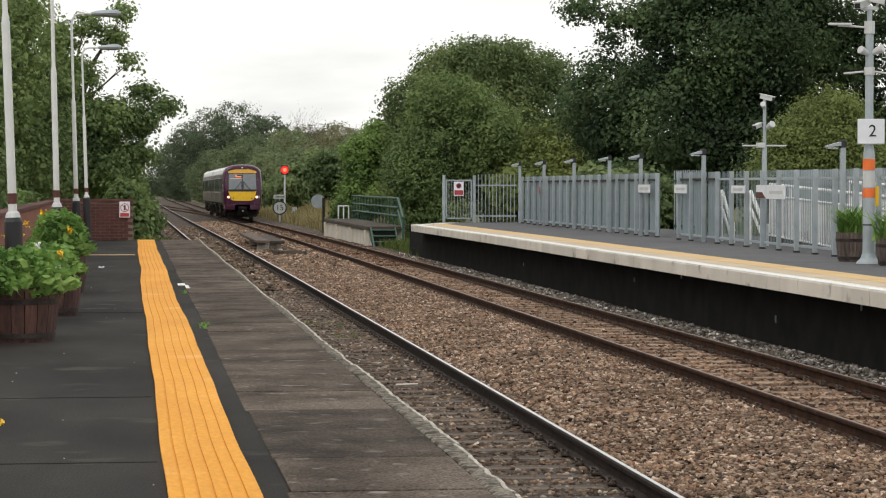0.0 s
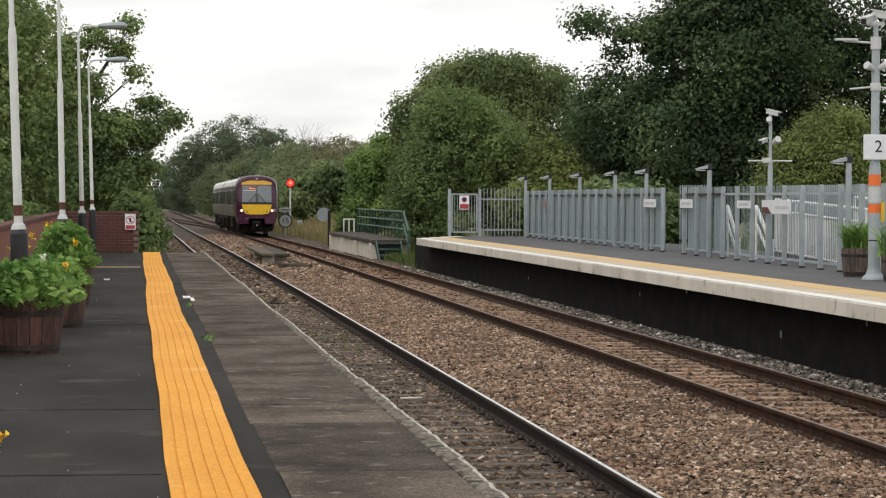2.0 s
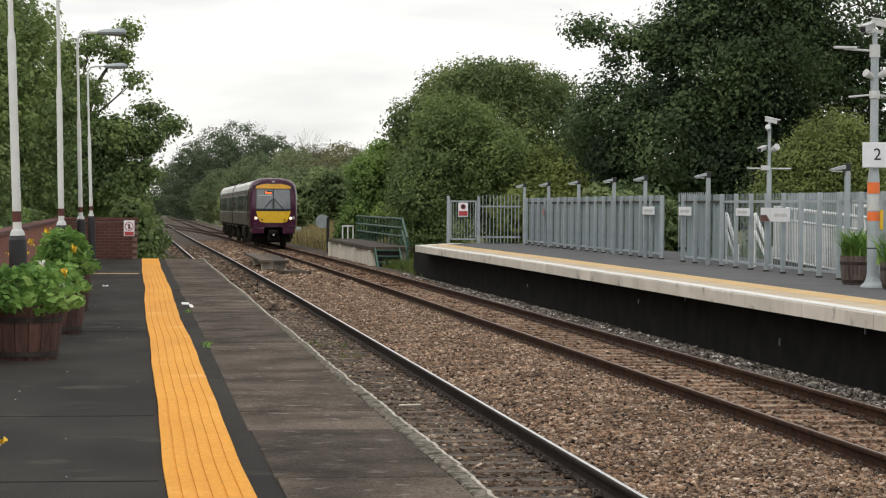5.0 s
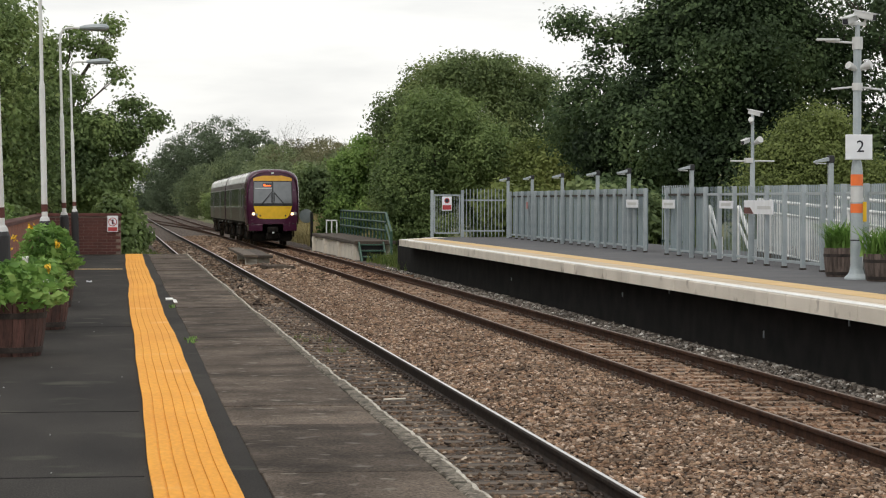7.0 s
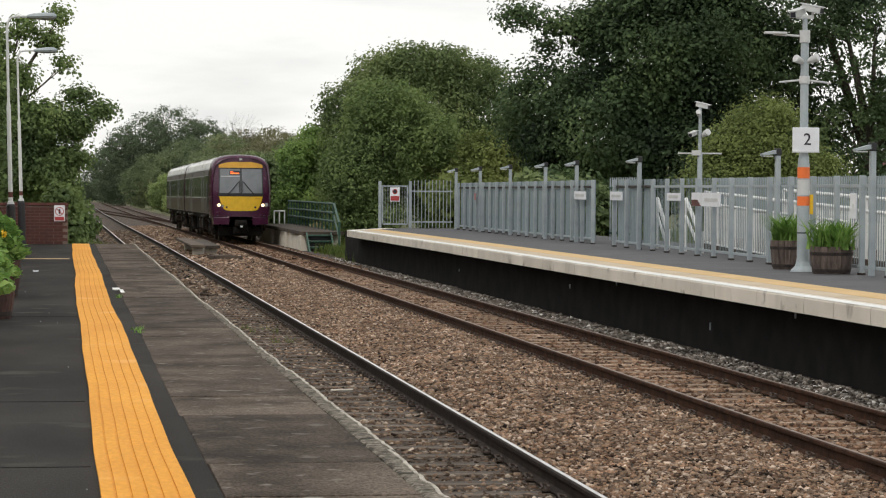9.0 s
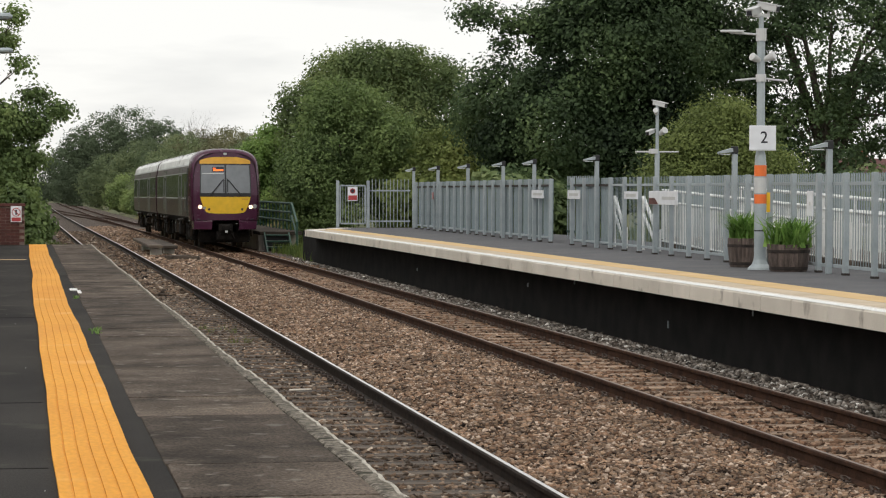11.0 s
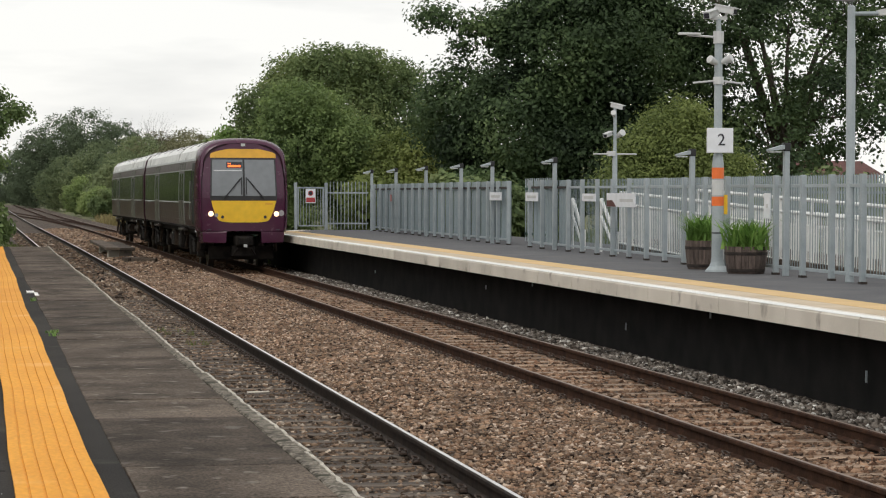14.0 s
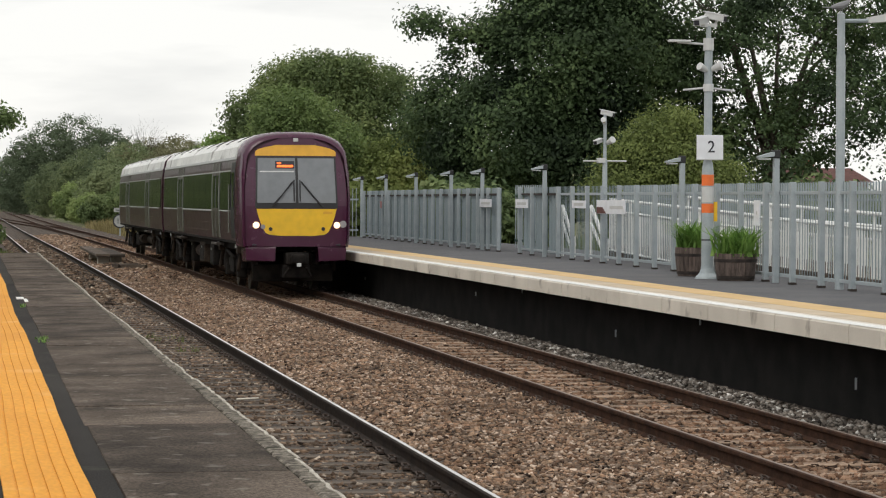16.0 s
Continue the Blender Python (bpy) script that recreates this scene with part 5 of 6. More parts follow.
PITCH = 1.35
POST = shared(boxed(-0.04, 0.04, -0.05, 0.05, 0, 1.56, bevel=0.008), "post", M_GALV)
FOOT = shared(boxed(-0.05, 0.05, -0.07, 0.07, 0.0, 0.035, bevel=0.008), "post_foot", M_HOOP)
BAR = shared(boxed(-0.005, 0.005, -0.005, 0.005, 0.10, 1.56), "bar", M_SHEET)
RAILS = shared(boxed(0.02, 0.06, 0.05, PITCH - 0.05, 0.0, 0.05, bevel=0.005), "rail", M_GALV)
DARKRAIL = shared(boxed(0.02, 0.06, 0.05, PITCH - 0.05, 0.0, 0.05, bevel=0.005), "rail", M_HOOP)


def sheet_mesh():
    prof, n, w = [], 8, (PITCH - 0.10) / 8
    for i in range(n):
        a = 0.05 + w * i
        prof += [(0.062, a), (0.062, a + w * 0.45), (0.088, a + w * 0.55), (0.088, a + w * 0.95)]
    back = [(x + 0.012, a) for x, a in reversed(prof)]
    return shared(loft([[(x, a, z) for x, a in prof + back] for z in (0.08, 1.555)]), "sheet", M_SHEET)


SHEET = sheet_mesh()


def steel_fence(y0, y1, solid, label):
    """A run of bays: posts, rails, and either ribbed sheets or upright bars."""
    root = thing("steel_fence", Matrix.Identity(4), label, "fence", "steel fences of the platform")
    n = round((y1 - y0) / PITCH)
    for k in range(n + 1):
        y = y0 + k * PITCH
        m = pose(fx(y), y, P2 + fall(y), 0, 0, -0.89)
        link("post", POST, None, root).matrix_basis = m
        link("post_foot", FOOT, None, root).matrix_basis = m
        if k == n:
            break
        for z in (1.37, 0.10):
            link("rail", DARKRAIL if solid and z > 1 else RAILS, None, root).matrix_basis = m @ pose(0, 0, z)
        if solid:
            link("sheet", SHEET, None, root).matrix_basis = m
        else:
            for i in range(10):
                link("bar", BAR, None, root).matrix_basis = m @ pose(0.075, 0.122 + i * 0.1228, 0)


steel_fence(58.5, 81.5, True, "galvanised fence of ribbed grey sheet along the platform")
steel_fence(51.9, 55.95, True, "short galvanised fence of ribbed grey sheet")
steel_fence(26.25, 51.9, False, "open galvanised steel fence with slim upright bars")

# the barred gap between the sheeted stretches, set back a little
gap = thing("palisade_gate", pose(fx(57) + 0.55, 56.1, P2 + fall(57)), "dark palisade gate set back in the fence", "gate")
for z in (0.25, 1.35):
    part("rail", boxed(-0.02, 0.02, 0, 2.9, z, z + 0.05, bevel=0.004), M_GREENPAINT, gap)
for i in range(13):
    part("pale", boxed(-0.012, 0.012, i * 0.235, i * 0.235 + 0.03, 0.08, 1.62, bevel=0.004), M_GALV, gap)
# gate and palisade across the platform end
GY = 83.5
endg = thing("platform_end_gate", pose(10.60, GY, P2 + fall(GY)), "grey steel gate with a warning sign at the platform end", "gate")
for x in (0.0, 1.05):
    part("gate_post", boxed(x - 0.05, x + 0.05, -0.05, 0.05, 0, 1.62, bevel=0.01), M_GALV, endg)
for z in (0.12, 1.42):
    part("gate_rail", boxed(0.07, 0.98, -0.02, 0.02, z, z + 0.05, bevel=0.005), M_GALV, endg)
for x in (0.09, 0.95):
    part("gate_stile", boxed(x - 0.025, x + 0.025, -0.02, 0.02, 0.12, 1.45, bevel=0.005), M_GALV, endg)
for i in range(8):
    part("bar", boxed(0.17 + i * 0.098, 0.185 + i * 0.098, -0.01, 0.01, 0.15, 1.44), M_GALV, endg)
sg = part("sign", boxed(0.34, 0.68, -0.05, -0.03, 0.92, 1.40, bevel=0.004), M_SIGN, endg, "white warning sign with a red foot")
part("sign_foot", boxed(0.36, 0.66, -0.054, -0.05, 0.95, 1.11), M_RED, sg)
part("pictogram", rod(bmesh.new(), (0.51, -0.056, 1.26), (0.51, -0.05, 1.26), 0.09, n=20), M_RED, sg)
part("pictogram_middle", rod(bmesh.new(), (0.51, -0.059, 1.26), (0.51, -0.056, 1.26), 0.06, n=20), M_INK, sg)
pal = thing("palisade_fence", pose(11.72, GY + 0.05, P2 + fall(GY)), "grey palisade fence across the platform end", "fence")
for z in (0.2, 1.25):
    part("rail", boxed(0, 1.40, -0.02, 0.02, z, z + 0.05), M_GALV, pal)
for i in range(11):
    part("pale", boxed(0.065 + i * 0.125, 0.09 + i * 0.125, -0.03, -0.01, 0.02, 1.66, bevel=0.006), M_GALV, pal)

# signs along the fence
def fence_sign(y, ln, z0, z1, mark, label):
    root = thing("fence_sign", pose(fx(y) - 0.07, y, P2 + fall(y), 0, 0, -0.9), label, "sign", "signs on the fence")
    part("board", boxed(-0.02, 0.0, 0, ln, z0, z1, bevel=0.004), M_SIGN, root)
    if mark:
        part("emblem", loft([[(xx, ln - 0.02, z0 + 0.005), (xx, ln - 0.02, z0 + 0.13), (xx, ln - 0.50, z0 + 0.13), (xx, ln - 0.74, z0 + 0.03), (xx, ln - 0.80, z0 + 0.005)] for xx in (-0.026, -0.02)]), M_BRICKDK, root, "dark red emblem")
        part("lettering_bar", boxed(-0.025, -0.02, 0.15, ln - 1.10, z0 + 0.10, z0 + 0.16), M_LGREY, root, "grey bar of lettering")
    else:
        part("lettering_bar", boxed(-0.025, -0.02, 0.15, ln - 0.2, (z0 + z1) / 2 - 0.03, (z0 + z1) / 2 + 0.03), M_LGREY, root, "grey bar of lettering")


fence_sign(59.0, 1.5, 1.08, 1.28, False, "long white sign on the sheeted fence")
fence_sign(54.7, 1.35, 1.08, 1.28, False, "long white sign on the sheeted fence")
fence_sign(49.0, 1.2, 1.10, 1.26, False, "small white sign on the barred fence")
fence_sign(45.7, 2.3, 1.00, 1.27, True, "white name board with a dark red emblem")
fence_sign(37.1, 0.30, 0.88, 1.28, False, "upright white notice on the fence")
rs = thing("fence_notice", pose(fx(77) - 0.08, 77.0, P2 + fall(77)), "small faded red notice on the sheeted fence", "sign")
part("plate", boxed(-0.015, 0, 0, 0.30, 1.00, 1.22, bevel=0.004), M_FADED, rs)

# short lamps on the fence
def fence_lamp(y):
    root = thing("fence_lamp", pose(fx(y) - 0.035, y + 0.12, P2 + fall(y)), "short grey platform lamp with a boxy head", "lamp", "lamps along the fence")
    part("post", boxed(-0.045, 0.045, -0.045, 0.045, 0, 2.02, bevel=0.01), M_GALV, root)
    part("cap", boxed(-0.06, 0.055, -0.06, 0.06, 1.93, 2.06, bevel=0.015), M_BLACK, root, "black cap")
    h = part("head", loft([[(-0.30, -0.07, 1.93), (-0.30, 0.07, 1.93), (-0.05, 0.08, 1.96), (-0.05, -0.08, 1.96)], [(-0.30, -0.07, 1.96), (-0.30, 0.07, 1.96), (-0.05, 0.08, 2.03), (-0.05, -0.08, 2.03)]]), M_GALV, root, "flat grey lamp head")
    part("lens", boxed(-0.28, -0.10, -0.06, 0.06, 1.91, 1.928), M_LGREY, h)


for yy in (81.7, 76.3, 70.5, 64.7, 60.3, 53.0, 41.7, 36.3, 30.0):
    fence_lamp(yy)

# ---- ramp and its white railings behind the fence ----
ramp = part("access_ramp", loft([[(13.7, 26, -1.1), (15.6, 26, -1.1), (15.6, 26, 0.0), (13.7, 26, 0.0)], [(13.7, 52, -1.1), (15.6, 52, -1.1), (15.6, 52, 0.35), (13.7, 52, 0.35)]]), M_SLAB, None)
tagged(ramp, "concrete access ramp behind the platform", "ramp", kind="structure")


def ramp_railing(x, y0, y1, z0, z1, h):
    ln = math.hypot(y1 - y0, z1 - z0)
    root = thing("ramp_railing", pose(x, y0, z0, math.degrees(math.atan2(z1 - z0, y1 - y0))), "white steel railing with close balusters beside the ramp", "railing", "railings of the ramp")
    for z, r in ((h, 0.032), (h - 0.24, 0.026), (-0.04, 0.02)):
        part("handrail", rod(bmesh.new(), (0, 0, z), (0, ln, z), r, n=8), M_RAILING, root)
    n = int(ln / 1.6)
    for i in range(n + 1):
        part("post", rod(bmesh.new(), (0, ln * i / n, 0), (0, ln * i / n, h), 0.026, n=8), M_RAILING, root)
    b = shared(boxed(-0.009, 0.009, -0.013, 0.013, -0.05, h - 0.24), "baluster", M_RAILING)
    k = int(ln / 0.115)
    for i in range(min(k, 230)):
        o = link("baluster", b, None, root)
        o.matrix_basis = pose(0, 0.06 + i * 0.115, 0)


ramp_railing(13.85, 28, 46.5, -0.10, 0.36, 1.05)
ramp_railing(13.25, 40.5, 50.2, 0.08, 0.34, 1.02)
ramp_railing(15.5, 29, 51.5, -0.34, 0.0, 1.08)
for y0, y1 in ((53.1, 54.2), (50.2, 51.6)):
    st = thing("stair_handrail", pose(13.2, y0, P2), "white sloping stair handrail", "handrail", "stair handrails")
    part("rail", rod(bmesh.new(), (0, 0, 0.25), (0, y1 - y0, 1.12), 0.045, n=8), M_RAILING, st)
    part("lower_rail", rod(bmesh.new(), (0, 0, -0.05), (0, y1 - y0, 0.75), 0.035, n=8), M_RAILING, st)
    part("post", rod(bmesh.new(), (0, 0, -0.1), (0, 0, 0.45), 0.03, n=8), M_RAILING, st)
    part("post", rod(bmesh.new(), (0, y1 - y0, -0.1), (0, y1 - y0, 1.15), 0.03, n=8), M_RAILING, st)
ff = thing("boundary_palisade", pose(16.9, 30, 0.1), "grey palisade boundary fence beyond the ramp", "fence")
for z in (0.35, 1.25):
    part("rail", boxed(0, 0.04, 0, 34, z, z + 0.05), M_GALV, ff)
palm = shared(boxed(-0.02, 0.0, -0.03, 0.03, 0, 1.62), "pale", M_GALV)
for i in range(220):
    o = link("pale", palm, None, ff)
    o.matrix_basis = pose(0, 0.08 + i * 0.154, 0)

# ---- platform pole with the number sign ----
def cctv(root, x, y, z, turn, s=1.0):
    bm = bmesh.new()
    box(bm, -0.20 * s, 0.20 * s, -0.065 * s, 0.065 * s, -0.055 * s, 0.06 * s, bevel=0.015 * s)
    box(bm, -0.24 * s, 0.22 * s, -0.08 * s, 0.08 * s, 0.06 * s, 0.075 * s)
    c = part("camera_housing", bm, M_LGREY, root, "white camera housing")
    c.matrix_basis = pose(x, y, z, 0, 12, turn)
    part("lens_window", boxed(0.195 * s, 0.206 * s, -0.05 * s, 0.05 * s, -0.045 * s, 0.045 * s), M_INK, c)


def horn(root, x, y, z, turn, r=0.10):
    bm = lathe([(r * 0.45, -0.12), (r * 0.55, -0.08), (r * 0.9, 0.05), (r, 0.12), (r * 0.9, 0.125)], 16)
    h = part("loudspeaker", bm, M_LGREY, root, "cream loudspeaker")
    h.matrix_basis = pose(x, y, z, 70, 0, turn)


pole = thing("platform_pole", pose(11.77, 38.4, P2), "grey steel platform pole with cameras and orange bands", "pole")
part("base_flange", lathe([(0.20, 0), (0.19, 0.03), (0.13, 0.09), (0.105, 0.16), (0.098, 0.22)], 20), M_GALV, pole, smooth=False)
for a in range(4):
    part("gusset", boxed(0.08 if a % 2 else -0.01, 0.17 if a % 2 else 0.01, -0.01 if a % 2 else 0.08, 0.01 if a % 2 else 0.17, 0.03, 0.13), M_GALV, pole)
part("shaft", lathe([(0.096, 0.16), (0.096, 1.72), (0.083, 1.84), (0.068, 1.92), (0.064, 3.85), (0.04, 3.87), (0.04, 4.1)], 20), M_GALV, pole, smooth=True)
for z0, z1, mt, nm in ((1.51, 1.69, M_ORANGE, "orange band"), (1.07, 1.22, M_ORANGE, "orange band"), (1.24, 1.49, M_LGREY, "silver band"), (0.62, 0.64, M_BLACK, "strap")):
    part("band", lathe([(0.099, z0), (0.099, z1)], 20), mt, pole, nm)
part("sticker", boxed(0.10, 0.16, -0.02, -0.01, 0.93, 1.25), M_TRYEL, pole, "yellow tag")
ns = part("number_sign", boxed(-0.222, 0.222, -0.12, -0.09, 1.94, 2.33, bevel=0.008), M_SIGN, pole, "white square platform number sign")
lettering("2", 0.27, M_INK, ns, pose(0.02, -0.123, 2.13, 90))
part("shelf_lip", boxed(-0.222, 0.222, -0.13, -0.08, 1.925, 1.94), M_LGREY, ns)
ar = bmesh.new()
rod(ar, (-0.42, 0.02, 3.06), (0.0, 0, 3.10), 0.016, n=8); rod(ar, (0.44, -0.02, 3.05), (0.0, 0, 3.10), 0.016, n=8); rod(ar, (0, 0, 3.04), (0, 0, 3.16), 0.085, n=14)
part("cross_arm", ar, M_LGREY, pole, "thin cross arm")
ar = bmesh.new()
rod(ar, (0, 0, 3.80), (-0.52, 0.02, 3.83), 0.018, n=8); box(ar, -0.68, -0.30, -0.04, 0.04, 3.83, 3.87, bevel=0.015); rod(ar, (0, 0, 3.70), (0, 0, 3.9), 0.085, n=14)
part("side_lamp", ar, M_LGREY, pole, "flat side lamp on an arm")
horn(pole, -0.085, -0.05, 3.40, -60, 0.065)
horn(pole, 0.095, -0.06, 3.42, 50, 0.07)
bk = bmesh.new()
box(bk, -0.14, 0.14, -0.03, 0.03, 4.08, 4.14, bevel=0.01); rod(bk, (-0.10, 0, 4.1), (-0.17, 0, 4.17), 0.02, n=8); rod(bk, (0.10, 0, 4.1), (0.15, 0, 4.23), 0.02, n=8)
part("bracket", bk, M_LGREY, pole)
cctv(pole, -0.13, -0.02, 4.17, 228, 0.90)
cctv(pole, 0.11, -0.03, 4.24, -48, 0.90)

pole2 = thing("camera_pole", pose(fx(48.2) + 0.14, 48.25, P2 + fall(47)), "grey steel camera pole standing behind the fence", "pole")
part("shaft", lathe([(0.05, 0), (0.05, 2.05), (0.034, 2.10), (0.034, 3.0)], 16), M_GALV, pole2, smooth=True)
ar = bmesh.new()
rod(ar, (-0.45, 0, 2.06), (0.45, 0, 2.06), 0.016, n=8); box(ar, -0.16, 0.0, -0.06, 0.06, 2.02, 2.12, bevel=0.01)
part("cross_arm", ar, M_LGREY, pole2)
cctv(pole2, 0.05, -0.02, 3.02, -50, 0.75)
cctv(pole2, -0.15, -0.02, 2.45, 230, 0.65)
horn(pole2, 0.08, -0.06, 2.45, 20, 0.07)
horn(pole2, -0.04, -0.06, 2.85, -20, 0.055)

pole3 = thing("lamp_post", pose(fx(33.5) + 0.05, 33.68, P2), "tall grey lamp post beside the fence", "street lamp")
part("shaft", lathe([(0.065, 0), (0.065, 3.35), (0.056, 3.4), (0.056, 3.96), (0.03, 3.98)], 18), M_GALV, pole3, smooth=True)
ar = bmesh.new()
rod(ar, (0, 0, 3.86), (0.42, 0, 3.87), 0.03, n=10)
part("arm", ar, M_GALV, pole3)
part("head", loft([[(0.40, -0.07, 3.84), (0.40, 0.07, 3.84), (0.40, 0.07, 3.92), (0.40, -0.07, 3.92)], [(0.70, -0.12, 3.86), (0.70, 0.12, 3.86), (0.70, 0.12, 3.98), (0.70, -0.12, 3.98)], [(1.05, -0.08, 3.86), (1.05, 0.08, 3.86), (1.05, 0.08, 3.92), (1.05, -0.08, 3.92)]]), M_LGREY, pole3, "flat lamp head")

bird = thing("pigeon", pose(fx(33.5) + 0.05, 33.68, P2 + 3.98, 0, 0, 12), "grey pigeon perched on the lamp post", "bird")
M_BIRD = plain("pigeon_grey", (0.20, 0.20, 0.21), 0.7)
b = loft([[(x, r * math.cos(a), z + r * 0.9 * math.sin(a)) for a in [i * math.pi / 5 for i in range(10)]] for x, z, r in ((-0.17, 0.075, 0.01), (-0.10, 0.085, 0.045), (0.0, 0.10, 0.068), (0.08, 0.13, 0.055), (0.12, 0.17, 0.033), (0.14, 0.20, 0.012))])
part("body", b, M_BIRD, bird, smooth=True)
part("head", loft([[(x, r * math.cos(a), z + r * math.sin(a)) for a in [i * math.pi / 4 for i in range(8)]] for x, z, r in ((0.095, 0.20, 0.008), (0.11, 0.205, 0.028), (0.14, 0.21, 0.028), (0.16, 0.205, 0.010), (0.185, 0.20, 0.003))]), M_BIRD, bird, smooth=True)
part("tail", boxed(-0.27, -0.12, -0.03, 0.03, 0.06, 0.075, bevel=0.004), M_BIRD, bird)
for s in (-1, 1):
    part("leg", rod(bmesh.new(), (0, s * 0.02, 0), (0.0, s * 0.02, 0.06), 0.006, n=6), M_BIRD, bird)


# ---- planters ----
def barrel(name, x, y, z, r, h, oak, label):
    root = thing(name, pose(x, y, z), label, "planter", "half-barrel planters")
    n = 18
    for i in range(n):
        a0, a1 = 2 * math.pi * (i + 0.03) / n, 2 * math.pi * (i + 0.97) / n
        rings = []
        for k in range(5):
            t = k / 4
            rr = r * (0.86 + 0.14 * t + 0.05 * math.sin(math.pi * t))
            rings.append([((rr - d) * math.cos(a), (rr - d) * math.sin(a), h * t) for d, a in ((0, a0), (0, a1), (0.03, a1), (0.03, a0))])
        part("stave", loft(rings), oak, root)
    for t in (0.12, 0.74):
        rr = r * (0.86 + 0.14 * t + 0.05 * math.sin(math.pi * t)) + 0.004
        part("hoop", lathe([(rr - 0.02, h * t - 0.025), (rr, h * t - 0.025), (rr + 0.006, h * t + 0.025), (rr - 0.02, h * t + 0.025)], 30), M_HOOP, root, "rusty iron hoop")
    part("soil", lathe([(r * 0.9, h * 0.80), (r * 0.93, h * 0.90), (r * 0.3, h * 0.95)], 18), M_SOIL, root)
    return root


def bushy(name, x, y, z, r, h, n, size, seed, label, yellow=(), white=()):
    """A leafy plant: stems, many broad leaves, and a few flower heads."""
    rng = np.random.default_rng(seed)
    root = thing(name, pose(x, y, z), label, "plant", "plants in the planters")
    u = rng.uniform(0, 1, n)
    a = rng.uniform(0, 2 * np.pi, n)
    rr = r * np.sqrt(rng.uniform(0.05, 1, n)) * (0.65 + 0.5 * np.sin(np.pi * np.clip(u, 0, 1)))
    p = np.stack([rr * np.cos(a), rr * np.sin(a), h * u ** 0.8 * (1 - 0.35 * (rr / r) ** 2) - 0.05], 1)
    v, f = leaves(p, size, rng, flat=0.55, long=1.7)
    link("leaves", mesh_from("leaves", v, f, L_PLANT), None, root)
    for i in range(16):
        t = p[rng.integers(n)]
        part("stem", rod(bmesh.new(), (t[0] * 0.2, t[1] * 0.2, 0), t, 0.010, 0.004, 6), L_IRIS, root)
    for i, (fx_, fy_, fz_) in enumerate((*yellow, *white)):
        m = M_PETAL if i < len(yellow) else M_PETALW
        q = np.array([fx_, fy_, fz_]) + rng.normal(size=(26, 3)) * 0.018
        v, f = leaves(q, 0.026, rng, flat=1.0)
        link("flower", mesh_from("flower", v, f, m), None, root, "yellow flower head" if m is M_PETAL else "white flower head")
    return root


def blades(name, x, y, z, h, count, seed, label, spread=0.16):
    rng = np.random.default_rng(seed)
    root = thing(name, pose(x, y, z), label, "plant", "plants in the planters")
    a, r = rng.uniform(0, 2 * np.pi, 26), spread * np.sqrt(rng.uniform(0, 1, 26))
    link("foliage", tufts("foliage", np.stack([r * np.cos(a), r * np.sin(a), np.zeros(26)], 1), h, L_IRIS, rng, count, 0.042, 0.075, 0.8), None, root)
    return root


barrel("half_barrel", 11.98, 37.55, P2, 0.335, 0.43, M_OAK, "brown oak half-barrel planter on the platform")
blades("iris_plant", 11.98, 37.55, P2 + 0.38, 0.46, 16, 5, "green sword-leaved plant in the half barrel", 0.26)
barrel("half_barrel", 11.95, 39.8, P2, 0.30, 0.48, M_OAK, "brown oak half-barrel planter behind the pole")
blades("iris_plant", 11.95, 39.8, P2 + 0.42, 0.50, 12, 6, "green upright leaved plant in the half barrel", 0.18)
barrel("half_barrel", -0.98, 21.85, 0, 0.34, 0.48, M_OAKRED, "reddish oak half-barrel planter on the tarmac")
bushy("leafy_plant", -1.0, 21.85, 0.42, 0.50, 0.46, 1200, 0.060, 7, "lush green leafy plant filling the half barrel", (), ((0.34, -0.1, 0.20), (0.36, 0.0, 0.13)))
barrel("half_barrel", -0.86, 26.2, 0, 0.33, 0.46, M_OAKRED, "reddish oak half-barrel planter further along")
bushy("leafy_plant", -0.92, 26.2, 0.38, 0.40, 0.44, 950, 0.060, 8, "green sunflower plant in the half barrel", ((-0.38, -0.2, 0.44), (-0.25, 0.2, 0.45), (0.18, -0.4, 0.28)), ((-0.05, -0.4, 0.36),))
barrel("half_barrel", -0.90, 31.5, 0, 0.33, 0.46, M_OAKRED, "reddish oak half-barrel planter by the wall")
bushy("leafy_plant", -0.90, 31.5, 0.40, 0.38, 0.72, 1150, 0.062, 9, "tall green plant with yellow flowers in the half barrel", ((0.12, -0.36, 0.40), (-0.42, -0.2, 0.48), (-0.2, -0.3, 0.62)))
barrel("half_barrel", -0.98, 9.0, 0, 0.33, 0.44, M_OAKRED, "reddish oak half-barrel planter close by")
bushy("leafy_plant", -0.98, 9.0, 0.34, 0.40, 0.42, 300, 0.07, 10, "green plant with a yellow flower close by", ((0.475, 0.0, 0.17),))


